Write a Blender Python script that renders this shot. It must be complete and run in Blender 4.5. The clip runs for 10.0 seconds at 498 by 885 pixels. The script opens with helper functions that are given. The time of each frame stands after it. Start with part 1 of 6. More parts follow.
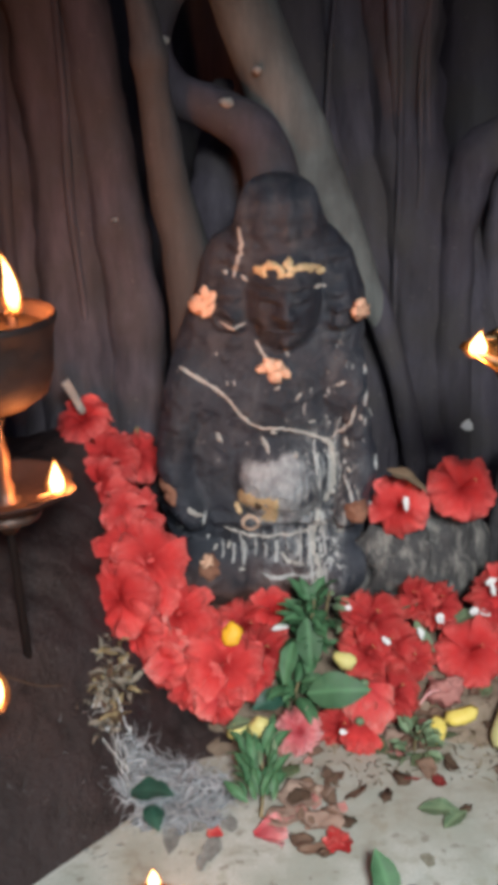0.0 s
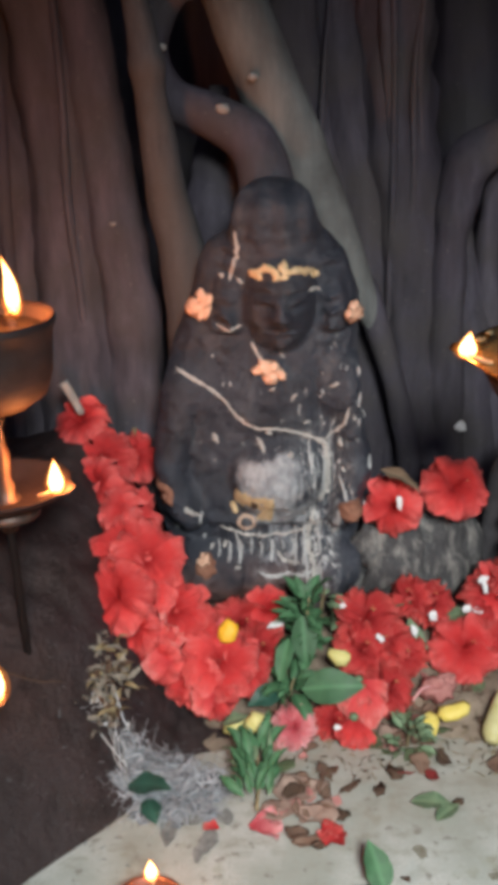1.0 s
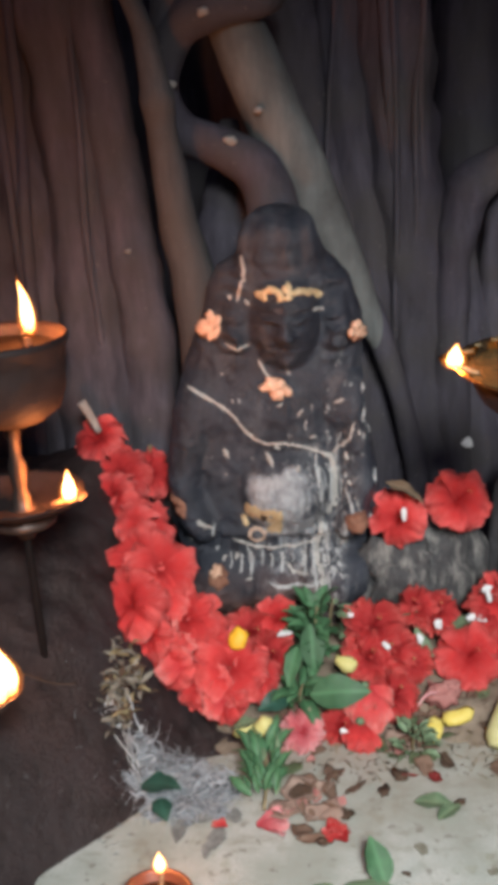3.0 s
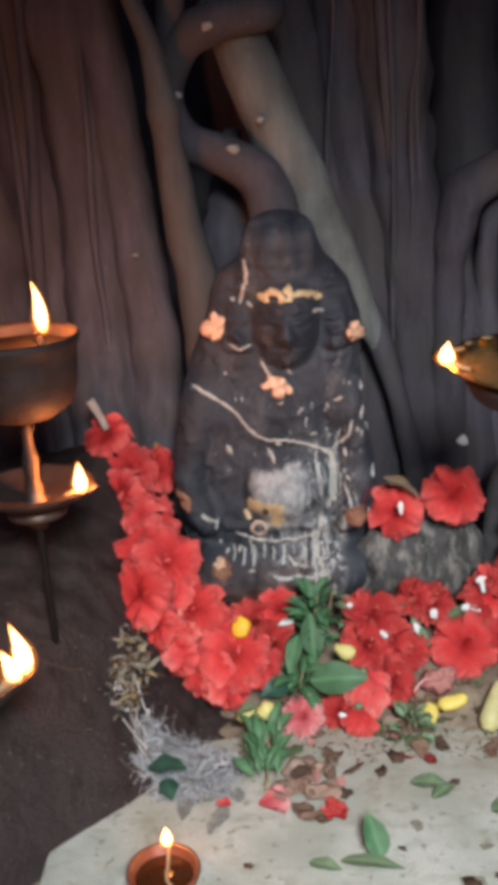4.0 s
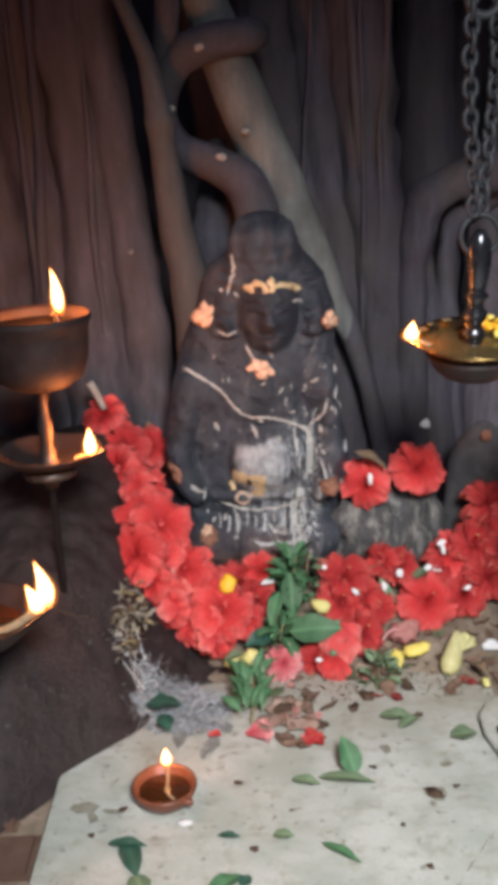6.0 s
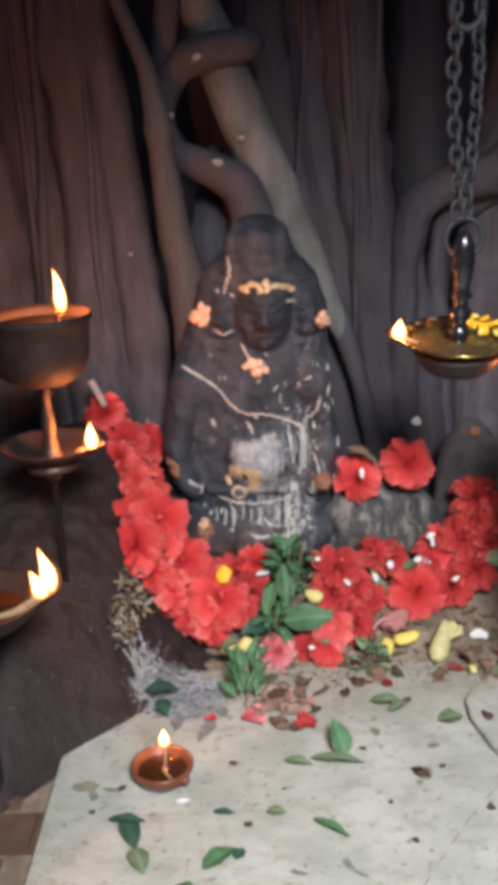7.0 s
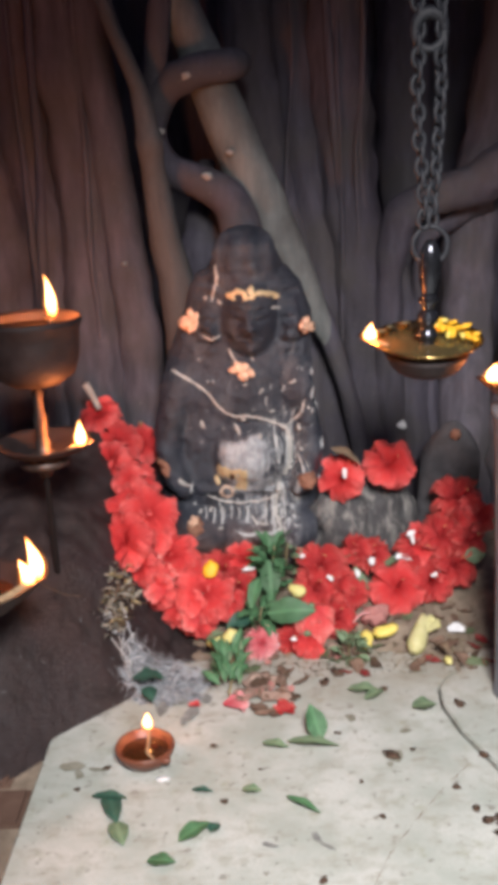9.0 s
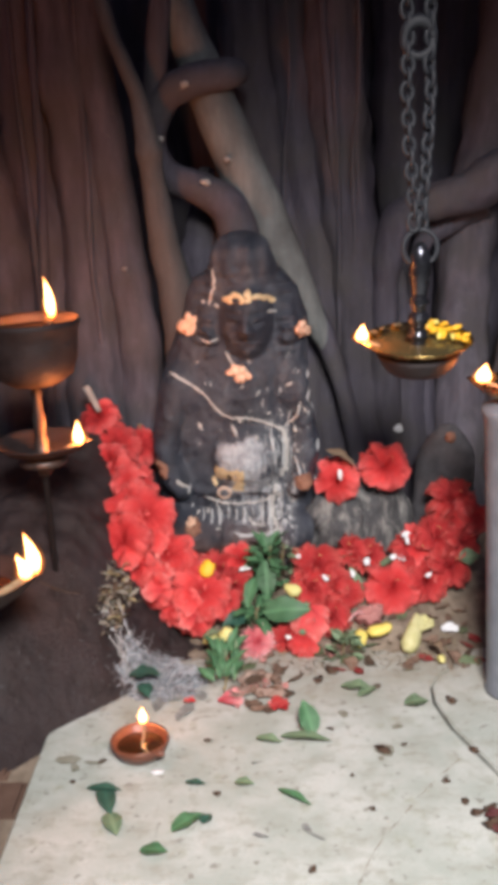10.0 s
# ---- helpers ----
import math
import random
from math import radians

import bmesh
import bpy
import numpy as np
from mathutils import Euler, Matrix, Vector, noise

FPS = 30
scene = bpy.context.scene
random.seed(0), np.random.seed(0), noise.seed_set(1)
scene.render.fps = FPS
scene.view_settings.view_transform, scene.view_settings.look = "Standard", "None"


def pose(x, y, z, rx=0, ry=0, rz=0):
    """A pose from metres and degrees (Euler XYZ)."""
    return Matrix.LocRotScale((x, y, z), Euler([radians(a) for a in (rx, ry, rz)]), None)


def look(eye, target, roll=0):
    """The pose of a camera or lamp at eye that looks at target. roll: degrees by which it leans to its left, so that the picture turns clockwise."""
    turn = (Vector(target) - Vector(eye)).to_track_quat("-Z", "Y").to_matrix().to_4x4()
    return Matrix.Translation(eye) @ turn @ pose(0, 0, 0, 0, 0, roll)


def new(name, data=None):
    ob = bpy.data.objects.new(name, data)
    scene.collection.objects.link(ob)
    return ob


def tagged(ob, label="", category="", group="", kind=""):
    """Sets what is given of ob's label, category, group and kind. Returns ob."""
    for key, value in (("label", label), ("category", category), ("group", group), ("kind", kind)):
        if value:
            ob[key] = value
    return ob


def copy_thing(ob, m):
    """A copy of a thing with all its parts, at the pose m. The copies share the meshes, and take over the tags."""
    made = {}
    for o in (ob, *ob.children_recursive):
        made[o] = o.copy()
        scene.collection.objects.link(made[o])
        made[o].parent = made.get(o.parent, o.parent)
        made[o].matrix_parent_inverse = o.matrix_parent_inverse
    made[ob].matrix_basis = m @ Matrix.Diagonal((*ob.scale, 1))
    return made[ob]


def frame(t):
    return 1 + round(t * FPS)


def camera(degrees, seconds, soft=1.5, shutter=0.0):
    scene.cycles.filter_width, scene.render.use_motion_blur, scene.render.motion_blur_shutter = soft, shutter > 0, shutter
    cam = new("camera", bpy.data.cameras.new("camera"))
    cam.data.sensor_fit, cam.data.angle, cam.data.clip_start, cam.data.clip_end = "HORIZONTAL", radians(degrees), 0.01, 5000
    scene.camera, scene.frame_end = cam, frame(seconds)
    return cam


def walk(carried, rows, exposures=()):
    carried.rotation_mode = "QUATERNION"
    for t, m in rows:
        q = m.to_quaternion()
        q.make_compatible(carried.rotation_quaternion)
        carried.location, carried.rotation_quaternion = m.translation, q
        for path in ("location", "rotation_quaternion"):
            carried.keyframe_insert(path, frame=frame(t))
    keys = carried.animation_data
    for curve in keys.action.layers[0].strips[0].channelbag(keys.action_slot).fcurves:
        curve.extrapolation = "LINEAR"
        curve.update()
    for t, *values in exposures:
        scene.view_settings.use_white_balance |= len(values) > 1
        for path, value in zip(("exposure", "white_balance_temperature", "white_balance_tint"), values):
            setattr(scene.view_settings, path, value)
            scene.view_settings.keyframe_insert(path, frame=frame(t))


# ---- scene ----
cam = camera(28.5, 10.0, 7.2)
METRES, EYE, TILT, LEAN, TURN = 0.46, 0.742, -22.0, 2.0, 0.0
ROWS = [
    (0.0, 0.0, 0.0, 0.0, 0.0, 0.0, -0.0),
    (0.5, -0.0009, -0.0202, -0.0034, -0.14, -0.01, -0.02),
    (1.0, 0.0056, -0.0411, -0.0086, -0.12, 0.21, 0.04),
    (1.5, 0.0197, -0.0626, -0.0148, 0.15, 0.55, 0.09),
    (2.0, 0.0464, -0.0886, -0.0289, 0.87, 1.09, 0.21),
    (2.5, 0.0696, -0.1135, -0.0487, 1.63, 1.74, 0.33),
    (4.0, 0.0777, -0.2518, -0.0925, 2.03, 2.53, 0.47),
    (4.5, 0.0646, -0.3236, -0.1285, 1.6, 2.87, 0.44),
    (5.0, 0.0432, -0.4011, -0.1676, 0.93, 3.2, 0.41),
    (5.5, 0.0301, -0.4822, -0.2024, 0.39, 3.4, 0.41),
    (6.0, 0.0209, -0.5592, -0.2307, -0.05, 3.49, 0.41),
    (7.5, 0.0494, -0.6984, -0.2754, -0.08, 3.88, 0.39),
    (8.0, 0.0729, -0.7322, -0.2887, 0.16, 4.1, 0.33),
    (8.5, 0.1049, -0.7659, -0.3045, 0.55, 4.35, 0.29),
    (9.0, 0.1353, -0.7947, -0.3215, 0.91, 4.6, 0.21),
    (9.5, 0.157, -0.8189, -0.3433, 1.14, 4.96, 0.1),
    (10.0, 0.1732, -0.84, -0.3637, 1.34, 5.34, 0.03),
]
walk(cam, [(t, pose(0, 0, EYE, TILT, LEAN, TURN) @ pose(METRES * x, METRES * y, METRES * z, 90 + pitch, roll, yaw)) for t, x, y, z, yaw, pitch, roll in ROWS],
     exposures=((0.0, 0.16, 6680, 3.5), (2.5, 0.20, 6680, 4.5), (5.0, 0.29, 6690, 6.0), (7.5, 0.39, 6820, 10.5), (10.0, 0.52, 6930, 12.0)))

# ---- light ----
world = bpy.data.worlds.new("night_sky")
scene.world = world
world.use_nodes = True
world.node_tree.nodes["Background"].inputs["Color"].default_value = (0.62, 0.58, 1.0, 1)
world.node_tree.nodes["Background"].inputs["Strength"].default_value = 0.060


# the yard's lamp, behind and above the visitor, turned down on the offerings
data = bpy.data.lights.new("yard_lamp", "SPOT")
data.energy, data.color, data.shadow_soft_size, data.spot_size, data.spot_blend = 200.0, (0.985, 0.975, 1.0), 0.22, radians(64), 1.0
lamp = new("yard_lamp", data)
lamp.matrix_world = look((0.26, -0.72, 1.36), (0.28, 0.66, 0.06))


def flame_lamp(x, y, z, watts):
    data = bpy.data.lights.new("flame_light", "POINT")
    data.energy, data.color, data.shadow_soft_size = watts, (1.0, 0.27, 0.07), 0.004
    ob = new("flame_light", data)
    ob.location = (x, y, z)


# ---- materials ----
class Nodes:
    """A node material with a Principled surface, built line by line."""

    def __init__(self, name):
        self.mat = bpy.data.materials.new(name)
        self.mat.use_nodes = True
        self.t = self.mat.node_tree
        self.p = self.t.nodes["Principled BSDF"]

    def add(self, kind, **inputs):
        n = self.t.nodes.new(kind)
        for key, value in inputs.items():
            self.put(n, key.replace("_", " "), value)
        return n

    def put(self, n, key, value):
        if isinstance(value, bpy.types.NodeSocket):
            self.t.links.new(value, n.inputs[key])
        else:
            n.inputs[key].default_value = value

    def coords(self, scale=(1, 1, 1), world=False):
        c = self.t.nodes.new("ShaderNodeNewGeometry").outputs["Position"] if world else self.t.nodes.new("ShaderNodeTexCoord").outputs["Object"]
        m = self.t.nodes.new("ShaderNodeMapping")
        self.t.links.new(c, m.inputs["Vector"])
        m.inputs["Scale"].default_value = scale
        return m.outputs["Vector"]

    def noise(self, vec, scale, detail=6, rough=0.6):
        return self.add("ShaderNodeTexNoise", Vector=vec, Scale=scale, Detail=detail, Roughness=rough).outputs["Fac"]

    def ramp(self, fac, *stops):
        n = self.t.nodes.new("ShaderNodeValToRGB")
        self.t.links.new(fac, n.inputs["Fac"])
        e = n.color_ramp.elements
        while len(e) < len(stops):
            e.new(0.5)
        for k, (pos, col) in zip(e, stops):
            k.position = pos
            k.color = (*col, 1) if len(col) == 3 else col
        return n.outputs["Color"]

    def grey(self, fac, a, b, lo=0.0, hi=1.0):
        return self.ramp(fac, (a, (lo, lo, lo)), (b, (hi, hi, hi)))

    def mix(self, fac, a, b, kind="MIX"):
        n = self.t.nodes.new("ShaderNodeMix")
        n.data_type, n.blend_type = "RGBA", kind
        for i, v in ((0, fac), (6, a), (7, b)):
            if isinstance(v, bpy.types.NodeSocket):
                self.t.links.new(v, n.inputs[i])
            else:
                n.inputs[i].default_value = v if i == 0 else (*v, 1)
        return n.outputs[2]

    def maths(self, op, a, b=0.0):
        n = self.t.nodes.new("ShaderNodeMath")
        n.operation = op
        for i, v in ((0, a), (1, b)):
            if isinstance(v, bpy.types.NodeSocket):
                self.t.links.new(v, n.inputs[i])
            else:
                n.inputs[i].default_value = v
        return n.outputs[0]

    def axis(self, vec, which):
        n = self.t.nodes.new("ShaderNodeSeparateXYZ")
        self.t.links.new(vec, n.inputs[0])
        return n.outputs[which]

    def random(self):
        return self.t.nodes.new("ShaderNodeObjectInfo").outputs["Random"]

    def bump(self, height, strength=0.4, dist=0.004):
        b = self.add("ShaderNodeBump", Strength=strength, Distance=dist, Height=height)
        self.t.links.new(b.outputs["Normal"], self.p.inputs["Normal"])

    def done(self, colour, rough=0.6, metal=0.0, spec=0.5, **more):
        for key, value in dict(more, Base_Color=colour, Roughness=rough, Metallic=metal, Specular_IOR_Level=spec).items():
            if key == "Base_Color" and not isinstance(value, bpy.types.NodeSocket):
                value = (*value, 1)
            self.put(self.p, key.replace("_", " "), value)
        return self.mat


def bark_material(name, dark, light, ridge):
    n = Nodes(name)
    v = n.coords((1, 1, 0.16), world=True)
    w = n.coords(world=True)
    streak = n.noise(v, 55, 8, 0.65)
    blotch = n.noise(w, 9, 4)
    fine = n.noise(w, 160, 5)
    col = n.ramp(streak, (0.3, dark), (0.72, light))
    col = n.mix(n.grey(blotch, 0.4, 0.65), col, n.mix(0.55, dark, (0.094, 0.089, 0.086)))
    col = n.mix(n.grey(fine, 0.66, 0.72, 0, 0.5), col, (0.30, 0.29, 0.26))
    n.bump(n.maths("ADD", streak, n.maths("MULTIPLY", fine, 0.35)), ridge, 0.006)
    return n.done(col, n.grey(fine, 0.2, 0.8, 0.6, 0.9), spec=0.25)


BARK = bark_material("dark_bark", (0.047, 0.044, 0.060), (0.102, 0.097, 0.126), 0.55)
BARK_PALE = bark_material("pale_bark", (0.118, 0.130, 0.132), (0.225, 0.245, 0.245), 0.45)
BARK_GREY = bark_material("grey_root_bark", (0.054, 0.055, 0.060), (0.118, 0.119, 0.126), 0.4)
BARK_MID = bark_material("smooth_root_bark", (0.056, 0.051, 0.064), (0.130, 0.119, 0.146), 0.4)


def statue_material():
    n = Nodes("blackened_stone")
    w = n.coords(world=True)
    tall = n.coords((1, 1, 0.30), world=True)
    big = n.noise(w, 14, 5)
    fine = n.noise(w, 110, 7, 0.7)
    grain = n.noise(w, 420, 3)
    col = n.ramp(big, (0.3, (0.016, 0.0195, 0.029)), (0.7, (0.043, 0.050, 0.070)))
    col = n.mix(n.grey(grain, 0.55, 0.75, 0, 0.35), col, (0.10, 0.105, 0.12))
    # dried ash water on the belly and the lap
    z = n.axis(w, 2)
    x = n.maths("ADD", n.axis(w, 0), 0.5)
    wobble = n.maths("MULTIPLY", n.maths("SUBTRACT", big, 0.5), 0.10)
    xs = n.maths("ADD", x, wobble)
    zs = n.maths("ADD", z, wobble)
    low = n.maths("MULTIPLY", n.grey(zs, 0.10, 0.15), n.grey(zs, 0.27, 0.30, 1, 0))
    side = n.maths("MULTIPLY", n.grey(xs, 0.46, 0.49), n.grey(xs, 0.585, 0.63, 1, 0))
    zone = n.maths("MULTIPLY", low, side)
    runs = n.noise(tall, 70, 8, 0.75)
    wash = n.maths("MULTIPLY", zone, n.grey(runs, 0.49, 0.63))
    col = n.mix(n.maths("MULTIPLY", wash, 0.72), col, (0.37, 0.40, 0.44))
    flow = n.maths("MULTIPLY", n.maths("MULTIPLY", n.grey(xs, 0.535, 0.565), n.grey(xs, 0.592, 0.618, 1, 0)), n.maths("MULTIPLY", n.grey(zs, 0.05, 0.10), n.grey(zs, 0.27, 0.335, 1, 0)))
    thin = n.noise(n.coords((1, 1, 0.22), world=True), 150, 7, 0.75)
    col = n.mix(n.maths("MULTIPLY", flow, n.grey(thin, 0.51, 0.60, 0, 0.95)), col, (0.58, 0.59, 0.59))
    panel = n.maths("MULTIPLY", n.maths("MULTIPLY", n.grey(xs, 0.472, 0.485), n.grey(xs, 0.540, 0.556, 1, 0)), n.maths("MULTIPLY", n.grey(zs, 0.178, 0.190), n.grey(zs, 0.274, 0.284, 1, 0)))
    col = n.mix(n.maths("MULTIPLY", panel, n.grey(runs, 0.34, 0.60, 0.35, 0.95)), col, (0.45, 0.485, 0.52))
    chips = n.noise(n.coords((1, 1, 0.5), world=True), 85, 4, 0.6)
    spread = n.maths("MULTIPLY", n.grey(z, 0.05, 0.2), n.grey(z, 0.36, 0.52, 1, 0.15))
    col = n.mix(n.maths("MULTIPLY", n.grey(chips, 0.66, 0.70), n.maths("MULTIPLY", spread, n.grey(xs, 0.44, 0.56, 0.25, 0.9))), col, (0.48, 0.48, 0.47))
    # grey smears that also put the wet haze into the colour, stronger right
    wet_haze = n.noise(n.coords((1, 1, 0.4), world=True), 34, 8, 0.7)
    col = n.mix(n.maths("MULTIPLY", n.grey(wet_haze, 0.50, 0.66, 0, 0.6), n.grey(x, 0.40, 0.54, 0.35, 1)), col, (0.115, 0.122, 0.138))
    red = n.maths("MULTIPLY", n.maths("MULTIPLY", n.grey(z, 0.10, 0.15, 1, 0), n.grey(x, 0.56, 0.60, 1, 0)), n.grey(big, 0.3, 0.55))
    col = n.mix(n.maths("MULTIPLY", red, 0.6), col, (0.24, 0.12, 0.09))
    n.bump(n.maths("ADD", fine, n.maths("MULTIPLY", grain, 0.4)), 0.75, 0.005)
    return n.done(col, n.grey(fine, 0.3, 0.75, 0.30, 0.62), spec=0.5)


STATUE = statue_material()


def plain(name, a, b, scale=60, rough=0.6, bump=0.3, dist=0.003, metal=0.0, spec=0.4, vary=0.0, world=False, rib=False, **more):
    """Two close colours mixed by grain and blotches, with relief; vary shifts the shade from piece to piece."""
    n = Nodes(name)
    c = n.coords(world=world)
    g = n.noise(c, scale, 6, 0.65)
    blotch = n.noise(c, scale * 0.17, 3)
    col = n.ramp(g, (0.3, a), (0.7, b))
    col = n.mix(n.grey(blotch, 0.35, 0.7, 0, 0.5), col, tuple(0.62 * k for k in a))
    if vary:
        col = n.mix(n.maths("MULTIPLY", n.random(), vary), col, tuple(0.35 * k for k in a))
    if rib:
        col = n.mix(n.grey(n.maths("ABSOLUTE", n.axis(c, 1)), 0.0002, 0.0010, 0.4, 0), col, tuple(1.5 * k for k in b))
    n.bump(g, bump, dist)
    return n.done(col, n.grey(g, 0.2, 0.8, max(0.05, rough - 0.12), min(1, rough + 0.12)), metal, spec, **more)


def slab_material():
    n = Nodes("pale_granite")
    w = n.coords(world=True)
    grain = n.noise(w, 380, 4)
    cloud = n.noise(w, 11, 5)
    stain = n.noise(w, 26, 6, 0.7)
    spots = n.noise(w, 70, 3, 0.5)
    col = n.ramp(grain, (0.3, (0.395, 0.42, 0.395)), (0.7, (0.55, 0.575, 0.55)))
    col = n.mix(n.grey(cloud, 0.37, 0.61, 0, 0.75), col, (0.31, 0.35, 0.315))
    col = n.mix(n.grey(stain, 0.57, 0.70, 0, 0.65), col, (0.27, 0.28, 0.20))
    col = n.mix(n.grey(spots, 0.62, 0.69, 0, 0.6), col, (0.15, 0.135, 0.11))
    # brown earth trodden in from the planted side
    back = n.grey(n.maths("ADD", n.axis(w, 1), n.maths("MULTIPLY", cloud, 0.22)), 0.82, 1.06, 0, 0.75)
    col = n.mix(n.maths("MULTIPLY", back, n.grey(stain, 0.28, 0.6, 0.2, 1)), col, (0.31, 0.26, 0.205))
    blot = n.noise(w, 33, 4, 0.6)
    col = n.mix(n.grey(blot, 0.56, 0.66, 0, 0.5), col, (0.29, 0.295, 0.25))
    smear = n.noise(n.coords((1, 2.2, 1), world=True), 19, 7, 0.75)
    col = n.mix(n.grey(smear, 0.52, 0.66, 0, 0.6), col, (0.26, 0.255, 0.21))
    dust = n.noise(w, 130, 5, 0.8)
    col = n.mix(n.grey(dust, 0.60, 0.70, 0, 0.35), col, (0.30, 0.25, 0.20))
    n.bump(n.maths("ADD", n.maths("MULTIPLY", grain, 0.4), stain), 0.25, 0.002)
    return n.done(col, n.grey(stain, 0.3, 0.7, 0.38, 0.65), spec=0.35)


SLAB = slab_material()


def ash_stone_material():
    n = Nodes("ash_smeared_stone")
    w = n.coords(world=True)
    run = n.noise(n.coords((1, 1, 0.28), world=True), 62, 7, 0.72)
    fine = n.noise(w, 150, 6, 0.7)
    col = n.ramp(fine, (0.3, (0.035, 0.036, 0.041)), (0.7, (0.105, 0.105, 0.110)))
    col = n.mix(n.grey(run, 0.48, 0.66, 0, 0.8), col, (0.36, 0.35, 0.33))
    n.bump(n.maths("ADD", fine, run), 0.8, 0.005)
    return n.done(col, n.grey(fine, 0.3, 0.7, 0.5, 0.85), spec=0.4)


ASHSTONE = ash_stone_material()
ASHSTAIN = plain("ash_stained_granite", (0.13, 0.135, 0.13), (0.34, 0.35, 0.34), 120, 0.85, 0.5, 0.002, world=True)
WORN_STONE = plain("worn_dark_stone", (0.040, 0.039, 0.045), (0.095, 0.092, 0.100), 70, 0.7, 0.7, 0.004, world=True)
MOSS_DIRT = plain("algae_stained_granite", (0.16, 0.155, 0.115), (0.33, 0.33, 0.28), 150, 0.85, 0.5, 0.002, world=True)
EARTH = plain("trodden_earth", (0.165, 0.130, 0.100), (0.34, 0.275, 0.215), 48, 0.9, 0.8, 0.006, spec=0.15, world=True)


def rock_material():
    n = Nodes("sooty_oiled_rock")
    w = n.coords(world=True)
    big = n.noise(w, 9, 5)
    g = n.noise(w, 38, 7, 0.68)
    fine = n.noise(w, 210, 4, 0.6)
    scratch = n.noise(n.coords((0.35, 1, 1), world=True), 120, 6, 0.75)
    col = n.ramp(g, (0.3, (0.013, 0.0088, 0.0090)), (0.7, (0.042, 0.0285, 0.0290)))
    col = n.mix(n.grey(big, 0.42, 0.62, 0, 0.55), col, (0.036, 0.029, 0.033))
    # grey dust of ash, thicker in front; the brown behind paints the flames' glow
    front = n.grey(n.maths("ADD", n.axis(w, 1), n.maths("MULTIPLY", big, 0.3)), 0.90, 1.12, 1, 0.25)
    col = n.mix(n.maths("MULTIPLY", front, n.grey(scratch, 0.60, 0.72, 0, 0.5)), col, (0.20, 0.195, 0.21))
    col = n.mix(n.grey(fine, 0.70, 0.76, 0, 0.5), col, (0.22, 0.21, 0.21))
    n.bump(n.maths("ADD", g, n.maths("MULTIPLY", fine, 0.3)), 0.9, 0.006)
    return n.done(col, n.grey(g, 0.25, 0.75, 0.45, 0.75), spec=0.35)


SOOT = rock_material()
BRICK = plain("worn_brick", (0.145, 0.082, 0.060), (0.23, 0.145, 0.108), 55, 0.85, 0.6, 0.003, vary=0.6)
BRASS = plain("oily_brass", (0.50, 0.33, 0.12), (0.62, 0.44, 0.19), 45, 0.26, 0.12, 0.001, metal=1.0)
BRONZE = plain("tarnished_bronze", (0.022, 0.0160, 0.0165), (0.048, 0.036, 0.037), 38, 0.62, 0.9, 0.003, metal=0.3, spec=0.4)
OLD_BRASS = plain("worn_dark_brass", (0.050, 0.040, 0.037), (0.115, 0.092, 0.085), 45, 0.48, 0.3, 0.001, metal=0.6)
STEEL = plain("dull_steel", (0.045, 0.049, 0.060), (0.10, 0.106, 0.122), 70, 0.22, 0.15, 0.001, metal=0.85)
CHAIN = plain("dark_dusty_chain", (0.013, 0.0155, 0.021), (0.028, 0.032, 0.042), 90, 0.6, 0.3, 0.001, spec=0.5)
PILLAR = plain("grey_painted_iron", (0.13, 0.147, 0.175), (0.21, 0.232, 0.265), 40, 0.5, 0.25, 0.001, spec=0.5)
# darker copy of the pillar's iron, standing in for dim light on the post
SHADED_IRON = plain("shaded_iron", (0.010, 0.011, 0.015), (0.022, 0.023, 0.029), 40, 0.6, 0.3, 0.001, spec=0.3)
# near black, so that the added foot and disc sink into shade
NEAR_BLACK_IRON = plain("near_black_iron", (0.006, 0.0045, 0.0045), (0.014, 0.0105, 0.0105), 40, 0.8, 0.4, 0.001, spec=0.1)
CLAY = plain("oil_soaked_clay", (0.13, 0.042, 0.024), (0.22, 0.075, 0.042), 60, 0.38, 0.3, 0.001, spec=0.5)
WICK = plain("charred_cotton", (0.16, 0.10, 0.06), (0.55, 0.40, 0.24), 300, 0.9, 0.3, 0.001)
PASTE = plain("sandal_paste", (0.56, 0.40, 0.20), (0.80, 0.65, 0.43), 180, 0.85, 0.8, 0.003)
PASTE_ORANGE = plain("orange_flower_petal", (0.74, 0.40, 0.26), (0.92, 0.66, 0.50), 150, 0.7, 0.6, 0.002, vary=0.25)
PASTE_RING = plain("pinkish_paste", (0.46, 0.32, 0.24), (0.66, 0.50, 0.40), 180, 0.85, 0.8, 0.002)
PASTE_PALE = plain("dried_pale_paste", (0.34, 0.335, 0.32), (0.60, 0.58, 0.55), 200, 0.9, 0.8, 0.002)
CRIMSON_BIT = plain("wilted_crimson", (0.20, 0.020, 0.022), (0.36, 0.050, 0.045), 120, 0.7, 0.4, 0.001, vary=0.5)
WINE_BIT = plain("withered_wine_petal", (0.055, 0.012, 0.014), (0.13, 0.032, 0.032), 120, 0.75, 0.6, 0.002)
PINK_BIT = plain("wilted_pink", (0.42, 0.16, 0.15), (0.60, 0.30, 0.27), 120, 0.7, 0.4, 0.001, vary=0.4)
DULL_BIT = plain("wilted_green", (0.085, 0.12, 0.06), (0.16, 0.20, 0.11), 120, 0.7, 0.4, 0.001, vary=0.4)
BROWN_BIT = plain("wilted_brown", (0.17, 0.10, 0.07), (0.30, 0.20, 0.15), 120, 0.8, 0.4, 0.001, vary=0.5)
ASHY = plain("dried_ash_wash", (0.34, 0.35, 0.36), (0.60, 0.61, 0.61), 200, 0.9, 0.8, 0.002)
